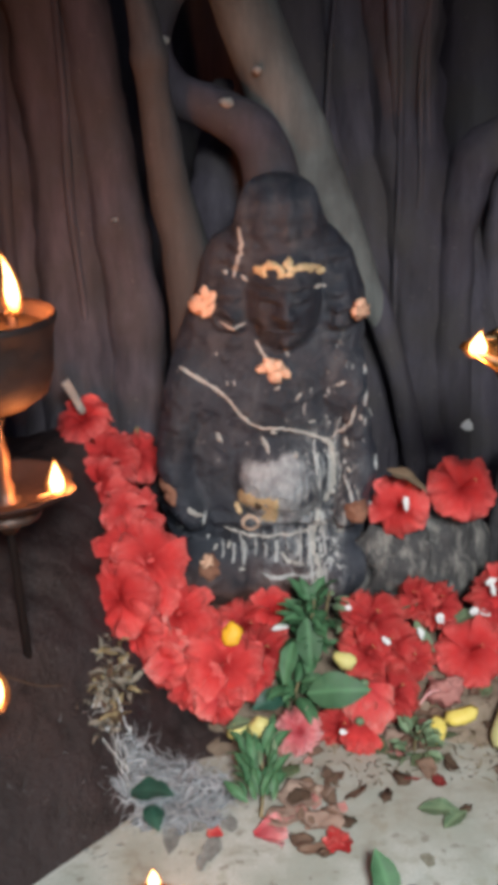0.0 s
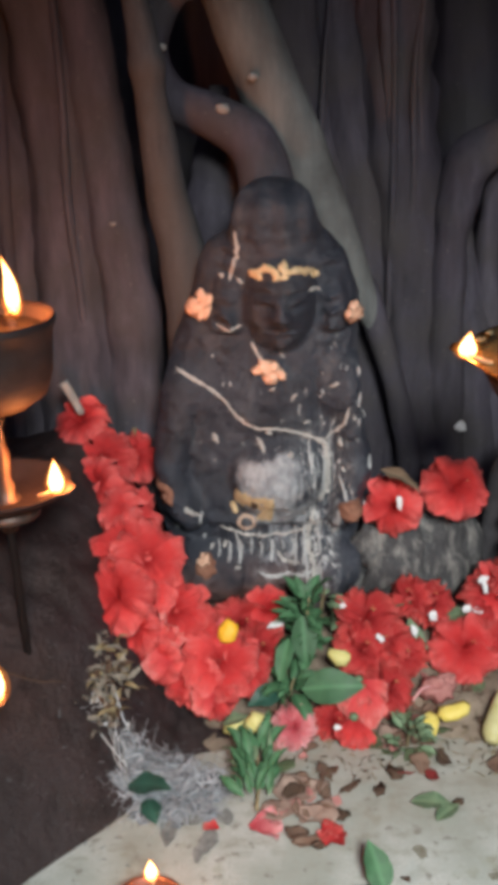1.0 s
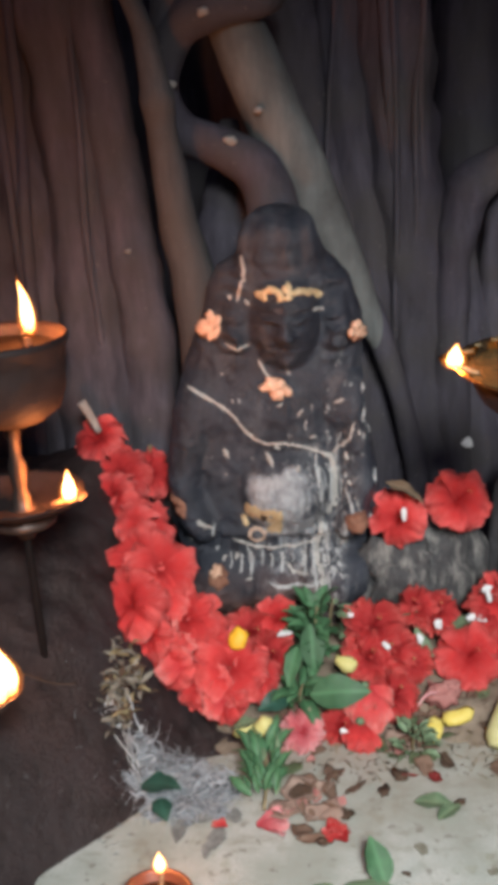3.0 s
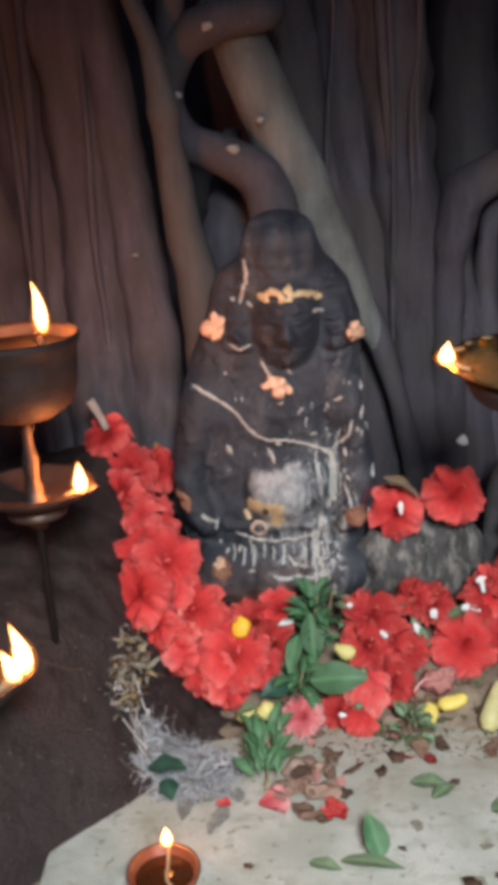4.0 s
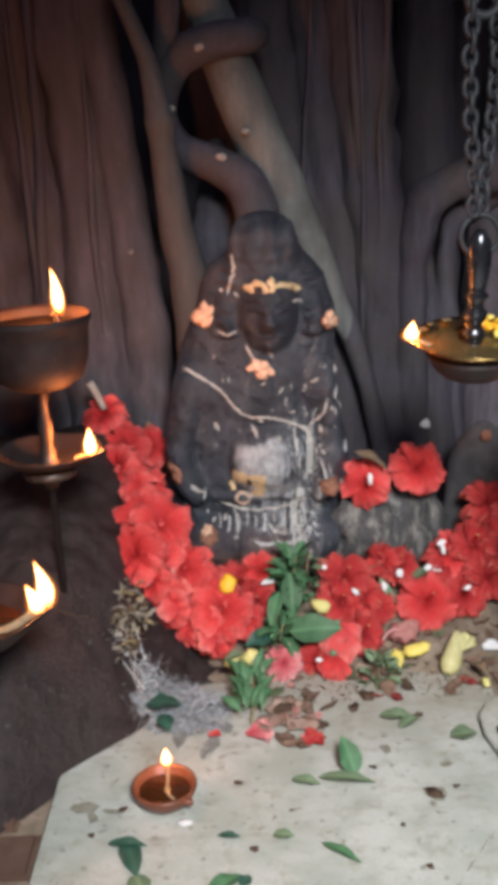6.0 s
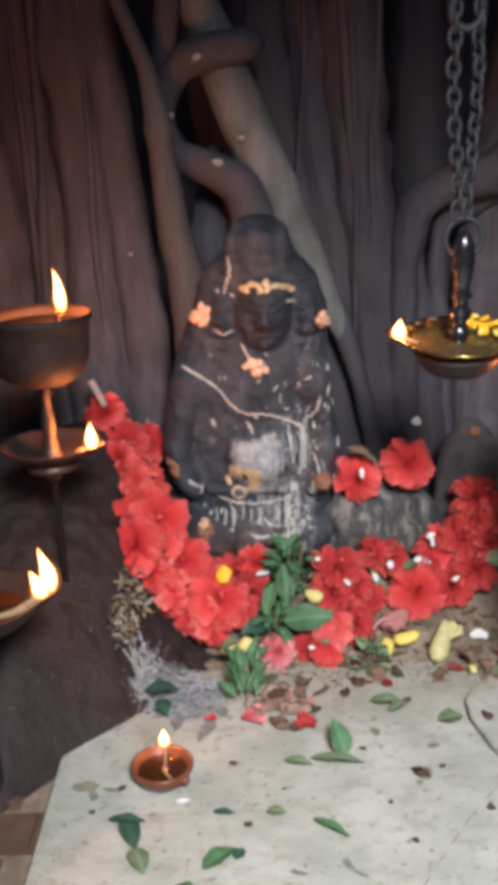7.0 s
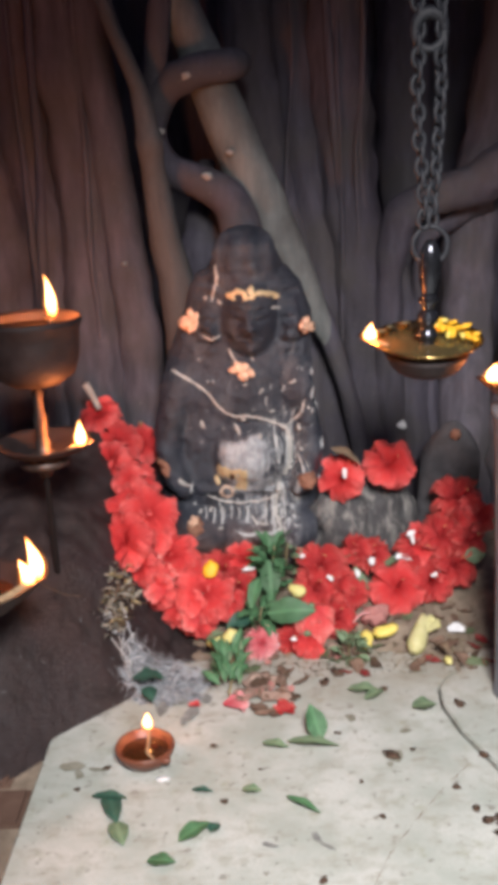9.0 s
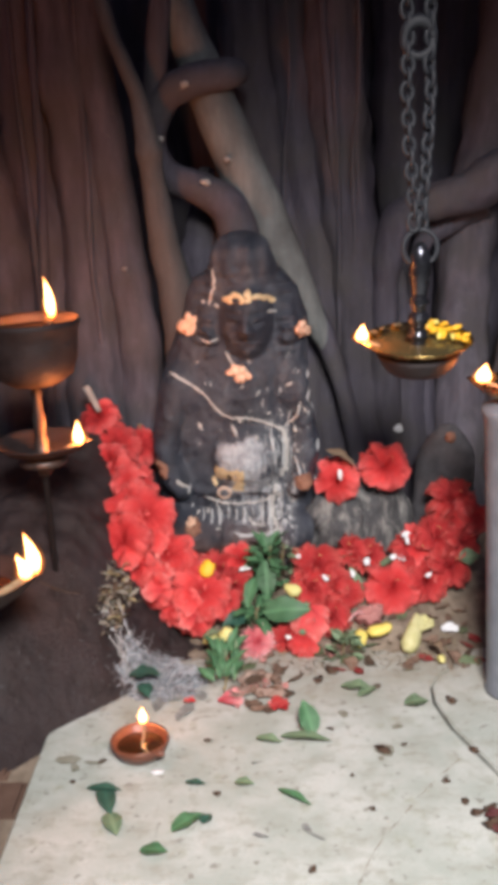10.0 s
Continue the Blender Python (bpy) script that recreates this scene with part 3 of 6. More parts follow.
# the fused columns of the trunk
for k, (name, pts, mat_k, fl) in enumerate((
        ("column_root", [(-0.225, 1.31, 1.15, 0.035), (-0.208, 1.30, 0.85, 0.034), (-0.190, 1.295, 0.68, 0.034), (-0.176, 1.285, 0.52, 0.036), (-0.164, 1.28, 0.40, 0.036), (-0.165, 1.27, 0.2, 0.045), (-0.17, 1.26, -0.03, 0.06)], BARK_MID, 0.16),
        ("column_root", [(-0.29, 1.32, 1.2, 0.05), (-0.262, 1.31, 0.9, 0.047), (-0.242, 1.305, 0.68, 0.045), (-0.238, 1.30, 0.5, 0.048), (-0.25, 1.28, 0.3, 0.055), (-0.26, 1.27, -0.03, 0.07)], BARK_MID, 0.22),
        ("column_root", [(-0.33, 1.33, 1.2, 0.04), (-0.335, 1.32, 0.9, 0.042), (-0.325, 1.315, 0.68, 0.045), (-0.318, 1.31, 0.5, 0.042), (-0.33, 1.29, 0.3, 0.05), (-0.34, 1.28, -0.03, 0.07)], BARK_MID, 0.24),
        ("column_root", [(-0.47, 1.33, 1.1, 0.045), (-0.435, 1.32, 0.84, 0.045), (-0.395, 1.30, 0.66, 0.047), (-0.385, 1.29, 0.48, 0.047), (-0.40, 1.28, 0.25, 0.055), (-0.41, 1.27, -0.03, 0.07)], BARK_MID, 0.2),
        ("column_root", [(-0.40, 1.39, 1.2, 0.06), (-0.42, 1.38, 0.9, 0.06), (-0.47, 1.35, 0.6, 0.06), (-0.48, 1.33, 0.3, 0.07), (-0.5, 1.32, -0.03, 0.08)], BARK_MID, 0.2),
        ("column_root", [(-0.58, 1.34, 1.2, 0.08), (-0.58, 1.32, 0.7, 0.08), (-0.60, 1.29, 0.3, 0.09), (-0.62, 1.27, -0.03, 0.11)], BARK_MID, 0.2),
        ("column_root", [(-0.035, 1.37, 0.70, 0.012), (-0.042, 1.34, 0.62, 0.030), (-0.050, 1.31, 0.52, 0.040), (-0.052, 1.30, 0.3, 0.045), (-0.055, 1.29, -0.03, 0.05)], BARK, 0.2),
        ("column_root", [(0.03, 1.44, 1.2, 0.05), (0.045, 1.43, 0.9, 0.05), (0.085, 1.41, 0.66, 0.045), (0.12, 1.39, 0.45, 0.05), (0.12, 1.37, -0.03, 0.07)], BARK, 0.2),
        ("column_root", [(0.10, 1.42, 1.2, 0.035), (0.118, 1.41, 0.9, 0.036), (0.132, 1.40, 0.70, 0.034), (0.165, 1.38, 0.48, 0.034), (0.18, 1.36, -0.03, 0.05)], BARK, 0.15),
        ("column_root", [(0.185, 1.42, 1.2, 0.05), (0.195, 1.40, 0.9, 0.052), (0.207, 1.39, 0.66, 0.052), (0.232, 1.37, 0.42, 0.05), (0.25, 1.35, 0.2, 0.055), (0.255, 1.33, -0.03, 0.07)], BARK, 0.22),
        ("column_root", [(0.34, 1.60, 1.2, 0.05), (0.33, 1.58, 0.9, 0.05), (0.335, 1.52, 0.55, 0.05), (0.335, 1.46, 0.25, 0.05), (0.34, 1.43, -0.03, 0.07)], BARK, 0.2),
        ("column_root", [(0.305, 1.42, 0.50, 0.012), (0.306, 1.39, 0.43, 0.026), (0.308, 1.365, 0.33, 0.036), (0.312, 1.35, 0.2, 0.042), (0.315, 1.34, -0.03, 0.05)], BARK, 0.2),
        ("arching_root", [(0.72, 1.32, 0.86, 0.05), (0.56, 1.33, 0.73, 0.045), (0.44, 1.34, 0.655, 0.036), (0.36, 1.345, 0.632, 0.031), (0.305, 1.345, 0.602, 0.03), (0.280, 1.34, 0.55, 0.028), (0.274, 1.335, 0.46, 0.026),
                          (0.272, 1.33, 0.33, 0.028), (0.275, 1.32, 0.1, 0.035), (0.28, 1.31, -0.03, 0.045)], BARK, 0.0),
        ("arching_root", [(0.46, 1.40, 0.62, 0.025), (0.375, 1.395, 0.575, 0.020), (0.345, 1.39, 0.54, 0.017), (0.338, 1.385, 0.45, 0.018), (0.345, 1.37, 0.3, 0.022), (0.35, 1.35, -0.03, 0.03)], BARK, 0.0),
        ("column_root", [(0.56, 1.55, 1.2, 0.06), (0.50, 1.50, 0.8, 0.055), (0.43, 1.43, 0.5, 0.05), (0.42, 1.38, 0.25, 0.05), (0.42, 1.36, -0.03, 0.07)], BARK_MID, 0.2),
        ("column_root", [(0.76, 1.45, 1.2, 0.08), (0.66, 1.42, 0.7, 0.07), (0.55, 1.37, 0.3, 0.08), (0.55, 1.35, -0.03, 0.1)], BARK_MID, 0.2))):
    root(name, pts, mat_k, 0.24, fl * 0.62, 11.0 + 3.7 * k, "", 34)

vine = random.Random(31)
for k in range(9):
    x = vine.choice((vine.uniform(-0.46, -0.14), vine.uniform(0.10, 0.27)))
    y = 1.235 if x < -0.12 else 1.325
    pts, drift = [], vine.uniform(-0.06, 0.06)
    r = vine.uniform(0.004, 0.011)
    for q in range(9):
        z = 1.15 - 0.145 * q
        pts.append((x + drift * q / 8 + 0.012 * noise.noise(Vector((k * 3.1, q * 0.8, 0))), y + 0.03 * noise.noise(Vector((k * 1.7, q * 0.7, 5))) + 0.04 * (1 - q / 8), z, r * (0.7 + 0.06 * q)))
    root("clinging_root", pts, vine.choice((BARK, BARK_MID)), 0.25, 0.0, k * 2.3, "", 10)

# pale lichen spots on the roots
for x, y, z, r in ((0.009, 1.226, 0.716, 0.006), (-0.028, 1.212, 0.682, 0.008), (-0.099, 1.222, 0.752, 0.007), (-0.052, 1.203, 0.832, 0.007), (-0.175, 1.246, 0.546, 0.004)):
    put_part("lichen_spot", lump("lichen_spot", (r, 0.005, r * 0.8), PASTE_PALE, x * 50, 0.5), tree, "pale lichen spot", pose(x, y, z))


# ---- the idol ----
def statue_mesh():
    rows = ((-0.02, -0.10, 0.12), (0.044, -0.106, 0.122), (0.083, -0.112, 0.125), (0.15, -0.124, 0.128), (0.215, -0.132, 0.136), (0.278, -0.130, 0.141), (0.352, -0.118, 0.126),
            (0.42, -0.099, 0.126), (0.475, -0.075, 0.128), (0.52, -0.061, 0.112), (0.540, -0.050, 0.097), (0.552, -0.026, 0.084), (0.575, -0.019, 0.074), (0.62, -0.017, 0.072))
    zz = [r[0] for r in rows]
    lo = np.array([r[1] for r in rows])
    hi = np.array([r[2] for r in rows])
    # rounded members: x, z, half width, half height, how far they stand out
    balls = ((0.031, 0.475, 0.046, 0.066, 0.094), (0.028, 0.560, 0.058, 0.078, 0.064), (-0.030, 0.470, 0.022, 0.040, 0.050), (0.094, 0.465, 0.022, 0.040, 0.050),
             (0.016, 0.355, 0.078, 0.075, 0.062), (0.022, 0.250, 0.066, 0.066, 0.088), (-0.075, 0.365, 0.045, 0.050, 0.052), (0.100, 0.362, 0.040, 0.048, 0.056),
             (-0.062, 0.118, 0.060, 0.050, 0.078), (0.078, 0.118, 0.060, 0.050, 0.080), (0.010, 0.105, 0.050, 0.045, 0.072), (0.110, 0.212, 0.024, 0.022, 0.080), (-0.100, 0.222, 0.026, 0.026, 0.062))
    limbs = ((-0.088, 0.37, -0.112, 0.26, 0.028, 0.055), (-0.112, 0.26, -0.088, 0.20, 0.025, 0.062), (0.112, 0.36, 0.122, 0.26, 0.026, 0.058), (0.122, 0.26, 0.104, 0.205, 0.024, 0.068))
    marks = ((0.031, 0.474, 0.0085, 0.018, 0.016), (0.031, 0.465, 0.0145, 0.008, 0.011), (0.012, 0.497, 0.014, 0.004, 0.006), (0.050, 0.497, 0.014, 0.004, 0.006), (0.012, 0.484, 0.010, 0.0045, 0.005), (0.050, 0.484, 0.010, 0.0045, 0.005), (0.012, 0.478, 0.012, 0.003, -0.006),
             (0.050, 0.478, 0.012, 0.003, -0.006), (0.031, 0.4525, 0.017, 0.003, 0.006), (0.031, 0.4445, 0.014, 0.0034, 0.007), (0.031, 0.4487, 0.022, 0.0017, -0.008), (0.010, 0.491, 0.013, 0.0022, -0.005), (0.052, 0.491, 0.013, 0.0022, -0.005), (0.0215, 0.464, 0.0055, 0.0050, 0.006), (0.0405, 0.464, 0.0055, 0.0050, 0.006), (0.031, 0.427, 0.014, 0.008, 0.006),
             (0.008, 0.455, 0.012, 0.014, 0.003), (0.054, 0.455, 0.012, 0.014, 0.003), (0.020, 0.212, 0.012, 0.006, -0.004), (-0.030, 0.452, 0.012, 0.012, 0.008), (0.094, 0.448, 0.012, 0.012, 0.008))

    def front(x, z, u):
        edge = max(0.0, 1 - u * u) ** 0.5
        parts = [0.050 * edge]
        for bx, bz, rx, rz, d in balls:
            q = ((x - bx) / rx) ** 2 + ((z - bz) / rz) ** 2
            if q < 1:
                parts.append(d * (1 - q) ** 0.42)
        for x0, z0, x1, z1, r, d in limbs:
            t = min(1, max(0, ((x - x0) * (x1 - x0) + (z - z0) * (z1 - z0)) / ((x1 - x0) ** 2 + (z1 - z0) ** 2)))
            q = ((x - x0 - t * (x1 - x0)) ** 2 + (z - z0 - t * (z1 - z0)) ** 2) / r ** 2
            if q < 1:
                parts.append(d * (1 - q) ** 0.45)
        k = 150.0
        d = math.log(sum(math.exp(k * p) for p in parts)) / k - math.log(1) / k
        d = min(d, max(parts) + 0.004)
        for mx, mz, rx, rz, h in marks:
            q = ((x - mx) / rx) ** 2 + ((z - mz) / rz) ** 2
            if q < 6:
                d += h * math.exp(-q)
        # belt, headband and the folds of the lap
        d += 0.006 * math.exp(-((z - 0.193 - 0.15 * (x - 0.02) ** 2) / 0.006) ** 2) * (abs(x - 0.02) < 0.085)
        d += 0.005 * math.exp(-((z - 0.517) / 0.010) ** 2) * (abs(x - 0.03) < 0.05)
        d += 0.003 * math.sin(x * 260) * math.exp(-((z - 0.165) / 0.018) ** 2) * (abs(x - 0.01) < 0.07)
        d += 0.0025 * math.sin(x * 210) * smoothstep(0.535, 0.555, z) * edge
        # necklaces, arm rings and the tiers of the crown
        q = math.hypot(x - 0.028, (z - 0.455) * 0.9)
        if z < 0.43:
            d += 0.0016 * math.exp(-((q - 0.066) / 0.0040) ** 2) + 0.0012 * math.exp(-((q - 0.092) / 0.0035) ** 2) + 0.0010 * math.sin(60 * math.atan2(z - 0.455, x - 0.028)) * math.exp(-((q - 0.079) / 0.008) ** 2)
        d += 0.0012 * (math.exp(-((z - 0.322) / 0.004) ** 2) + math.exp(-((z - 0.310) / 0.004) ** 2)) * (abs(x - 0.005) > 0.085)
        for ex in (-0.038, 0.100):
            d += 0.0055 * math.exp(-((math.hypot(x - ex, z - 0.452) - 0.0125) / 0.0034) ** 2)
        d += 0.0018 * sum(math.exp(-((z - t) / 0.0045) ** 2) for t in (0.533, 0.551, 0.569, 0.585)) * edge
        d += 0.003 * math.sin(z * 330) * math.exp(-((abs(x - 0.030) - 0.062) / 0.012) ** 2) * smoothstep(0.40, 0.43, z) * (1 - smoothstep(0.53, 0.55, z))
        d += 0.0028 * math.sin(150 * (x + 0.35 * abs(z - 0.12))) * math.exp(-((z - 0.12) / 0.035) ** 2)
        return d

    nf, nb = 170, 30
    verts, faces = [], []
    levels = list(np.arange(-0.02, 0.575, 0.0024)) + [0.575 + 0.034 * math.sin(math.pi / 2 * k / 16) for k in range(1, 17)]
    for z in levels:
        a, b = float(np.interp(z, zz, lo)), float(np.interp(z, zz, hi))
        top = max(0.004, 1 - ((z - 0.575) / 0.0342) ** 2) ** 0.42 if z > 0.575 else 1.0
        c = (a + b) / 2
        a, b = c + (a - c) * top, c + (b - c) * top
        for i in range(nf):
            u = -math.cos(math.pi * i / (nf - 1))
            x = (a + b) / 2 + (b - a) / 2 * u
            n = 0.0030 * noise.noise(Vector((x * 26, z * 26, 0))) + 0.0018 * noise.noise(Vector((x * 75, z * 75, 3))) + 0.0009 * noise.noise(Vector((x * 190, z * 190, 8)))
            verts.append((x + n, 1.145 - front(x, float(z), u) * top + n, float(z) + n))
        for i in range(nb):
            u = math.cos(math.pi * (i + 1) / (nb + 1))
            x = (a + b) / 2 + (b - a) / 2 * u
            verts.append((x, 1.145 + 0.045 * max(0, 1 - u * u) ** 0.5 * top, float(z)))
    w = nf + nb
    for j in range(len(levels) - 1):
        for i in range(w):
            k = (i + 1) % w
            faces.append((j * w + i, j * w + k, (j + 1) * w + k, (j + 1) * w + i))
    faces.append(tuple((len(levels) - 1) * w + i for i in range(w)))
    faces.append(tuple(range(w))[::-1])
    return mesh("stone_idol", verts, faces, STATUE)


idol_mesh = statue_mesh()
single("stone_idol", idol_mesh, "seated black stone idol smeared with ash and sandal paste", "statue")
from mathutils.bvhtree import BVHTree
idol_tree = BVHTree.FromPolygons([v.co for v in idol_mesh.vertices], [tuple(p.vertices) for p in idol_mesh.polygons])


def on_idol(x, z):
    """The place and the normal of the idol's front at that width and height."""
    hit, normal, _, _ = idol_tree.ray_cast(Vector((x, 0.5, z)), Vector((0, 1, 0)))
    if hit is None:
        hit, normal, _, _ = idol_tree.find_nearest(Vector((x, 1.1, z)))
    if normal.y > 0:
        normal = -normal
    return hit, normal


def daub(name, centre, rx, rz, material, label, category, seed, turn=0.0, thick=0.0035, group="daubs on the idol", ragged=0.35):
    """A flat daub that follows the idol's skin, with a ragged rim."""
    rings, sides = 5, 22
    verts, faces = [], []
    for j in range(rings + 1):
        for i in range(sides):
            a = 2 * math.pi * i / sides
            rr = (j / rings) * (1 + ragged * noise.noise(Vector((math.cos(a) * 1.8 + seed, math.sin(a) * 1.8, seed))))
            dx, dz = rx * rr * math.cos(a), rz * rr * math.sin(a)
            x = centre[0] + dx * math.cos(turn) - dz * math.sin(turn)
            z = centre[1] + dx * math.sin(turn) + dz * math.cos(turn)
            hit, normal = on_idol(x, z)
            lift = thick * (1 - (j / rings) ** 3) * (0.7 + 0.6 * noise.noise(Vector((x * 150, z * 150, seed)))) - (0.001 if j == rings else -0.0006)
            verts.append(hit + normal * lift)
    for j in range(rings):
        for i in range(sides):
            k = (i + 1) % sides
            faces.append((j * sides + i, j * sides + k, (j + 1) * sides + k, (j + 1) * sides + i))
    return single(name, mesh(name, verts, faces, material), label, category, group)


def strand(name, pts, r, material, label, category, group="", seed=0.0, rag=0.4):
    """A ragged smear of paste drawn over the idol through (x, z) points."""
    line = glide([(x, z, 0, r) for x, z in pts], 14)
    verts, faces = [], []
    for i, q in enumerate(line):
        d = line[min(i + 1, len(line) - 1)] - line[max(i - 1, 0)]
        side = Vector((-d[1], d[0])).normalized()
        ends = min(1.0, 0.25 + i / (6 if r < 0.005 else 2), 0.25 + (len(line) - 1 - i) / (6 if r < 0.005 else 2))
        for k, lift in ((-1, -0.0006), (-0.4, 0.0014), (0.4, 0.0014), (1, -0.0006)):
            w = r * ends * max(0.12, 1 + rag * (1.6 * noise.noise(Vector((i * 0.29, seed, k))) + noise.noise(Vector((i * 0.9, k, seed)))))
            hit, normal = on_idol(float(q[0]) + side.x * k * w, float(q[1]) + side.y * k * w)
            verts.append(hit + normal * lift)
        if i:
            faces += [(4 * i - 4 + m, 4 * i - 3 + m, 4 * i + 1 + m, 4 * i + m) for m in range(3)]
    return single(name, mesh(name, verts, faces, material), label, category, group)


strand("sacred_thread", [(-0.095, 0.396), (-0.070, 0.382), (-0.040, 0.358), (-0.020, 0.333), (-0.002, 0.322), (0.022, 0.320), (0.046, 0.313), (0.068, 0.302), (0.084, 0.293)], 0.0025, PASTE_PALE,
       "pale paste-covered cord slung across the idol's chest", "sacred thread", seed=1, rag=0.8)
strand("paste_trail", [(0.072, 0.300), (0.084, 0.290), (0.087, 0.262), (0.085, 0.235), (0.076, 0.214)], 0.0040, PASTE_PALE, "whitish dried trail of paste down the idol", "paste mark", "trails on the idol", 2, 0.7)
strand("paste_trail", [(0.068, 0.205), (0.064, 0.185), (0.060, 0.160), (0.066, 0.135), (0.060, 0.112)], 0.0036, PASTE_PALE, "whitish dried trail of paste down the idol", "paste mark", "trails on the idol", 3, 0.8)
strand("paste_trail", [(0.084, 0.298), (0.104, 0.318), (0.112, 0.345)], 0.0022, PASTE_PALE, "thin whitish trail of paste on the arm", "paste mark", "trails on the idol", 4, 0.8)
strand("paste_trail", [(-0.050, 0.186), (-0.02, 0.176), (0.02, 0.173), (0.05, 0.177), (0.078, 0.188)], 0.0022, PASTE_PALE, "pale line of paste along the idol's belt", "paste mark", "trails on the idol", 5, 0.5)
strand("paste_trail", [(-0.004, 0.428), (0.004, 0.412), (0.012, 0.402)], 0.0022, PASTE_PALE, "short pale line of paste below the chin", "paste mark", "trails on the idol", 6, 0.5)
strand("paste_trail", [(-0.018, 0.556), (-0.016, 0.535), (-0.022, 0.515), (-0.026, 0.500)], 0.0026, PASTE_PALE, "pale flaking paste beside the crown", "paste mark", "trails on the idol", 7, 0.8)
strand("paste_trail", [(-0.045, 0.449), (-0.03, 0.444), (-0.014, 0.448)], 0.0020, PASTE_PALE, "pale arc of paste under the ear", "paste mark", "trails on the idol", 8, 0.5)
strand("paste_trail", [(0.020, 0.150), (0.030, 0.136), (0.050, 0.140)], 0.0022, PASTE_PALE, "pale drip of paste on the lap", "paste mark", "trails on the idol", 9, 0.6)
for k, (x, z0, z1, r) in enumerate(((0.044, 0.185, 0.135, 0.0022), (0.056, 0.190, 0.100, 0.0030), (0.074, 0.20, 0.150, 0.0030), (0.082, 0.27, 0.225, 0.0026), (0.096, 0.20, 0.165, 0.0016), (-0.012, 0.172, 0.145, 0.0018), (-0.030, 0.178, 0.152, 0.0020), (0.064, 0.30, 0.262, 0.0018), (0.052, 0.350, 0.335, 0.0018))):
    strand("paste_drip", [(x + 0.0012 * math.sin(5 * k + 4 * q), z0 + (z1 - z0) * q) for q in (0, 0.25, 0.5, 0.75, 1)], r * 0.72, ASHY, "thin whitish drip of dried paste on the idol", "paste mark", "drips on the idol", 20 + k, 0.6)
for k, (x, z, rx, rz, tn) in enumerate(((0.005, 0.5115, 0.010, 0.0060, 0.2), (0.017, 0.5175, 0.010, 0.0050, -0.2), (0.027, 0.511, 0.0055, 0.0070, 0.1), (0.036, 0.520, 0.0050, 0.0055, 0.4), (0.047, 0.5145, 0.012, 0.0050, -0.1), (0.062, 0.5105, 0.012, 0.0052, -0.2), (0.036, 0.5105, 0.006, 0.0035, 0), (0.072, 0.505, 0.006, 0.0045, -0.2))):
    daub("forehead_paste", (x, z), rx * 1.0, rz * 0.95, PASTE, "golden sandal paste dabbed in a band across the brow", "paste mark", 3.3 + 2.1 * k, tn, 0.0032, "paste band on the brow", 0.7)
for k in range(10):
    x = -0.054 + 0.0135 * k
    strand("belt_pendant", [(x, 0.166), (x + 0.0015, 0.158), (x + 0.001, 0.152), (x - 0.001, 0.150 - 0.006 * (k % 3))], 0.0012 + 0.0007 * ((k * 7) % 3), ASHY, "pale-edged pendant hanging from the idol's belt", "carving", "pendants on the belt", 40 + k, 1.1)
strand("paste_trail", [(-0.006, 0.128), (0.020, 0.122), (0.045, 0.125), (0.064, 0.134)], 0.0026, ASHY, "pale line of paste across the lap", "paste mark", "trails on the idol", 55, 0.7)
daub("faded_marigold", (0.112, 0.214), 0.015, 0.014, ROSY, "faded brown marigold pressed on the hand", "flower", 4.4, 0, 0.008, "", 0.3)
daub("faded_marigold", (-0.117, 0.240), 0.011, 0.017, ROSY, "faded brown marigold pressed on the arm", "flower", 6.4, 0.3, 0.006, "", 0.3)
daub("faded_marigold", (-0.070, 0.140), 0.014, 0.014, ROSY, "faded brown marigold pressed on the knee", "flower", 8.4, 0, 0.006, "", 0.4)
strand("belly_paste", [(-0.030, 0.234), (-0.018, 0.233), (0.000, 0.231), (0.018, 0.229)], 0.0150, PASTE, "square yellow sandal paste patch on the belly", "paste mark", seed=61, rag=0.25)
strand("belly_paste", [(-0.000, 0.212), (0.008, 0.208), (0.016, 0.206)], 0.0140, PASTE, "yellow sandal paste smeared down the belly", "paste mark", seed=64, rag=0.35)
strand("belly_paste", [(-0.034, 0.222), (-0.032, 0.212), (-0.029, 0.205)], 0.0045, PASTE, "thin drip of yellow sandal paste on the belly", "paste mark", seed=67, rag=0.5)
strand("paste_ring", [(-0.017 + 0.010 * math.cos(k * 0.785), 0.193 + 0.0085 * math.sin(k * 0.785)) for k in range(9)], 0.0028, PASTE_RING, "small pinkish ring of paste on the belly", "paste mark", seed=12)
daub("paste_spot", (-0.006, 0.226), 0.0050, 0.0075, DARK_BIT, "dark square mark in the sandal paste", "paste mark", 7.7, 0, 0.004, "", 0.3)
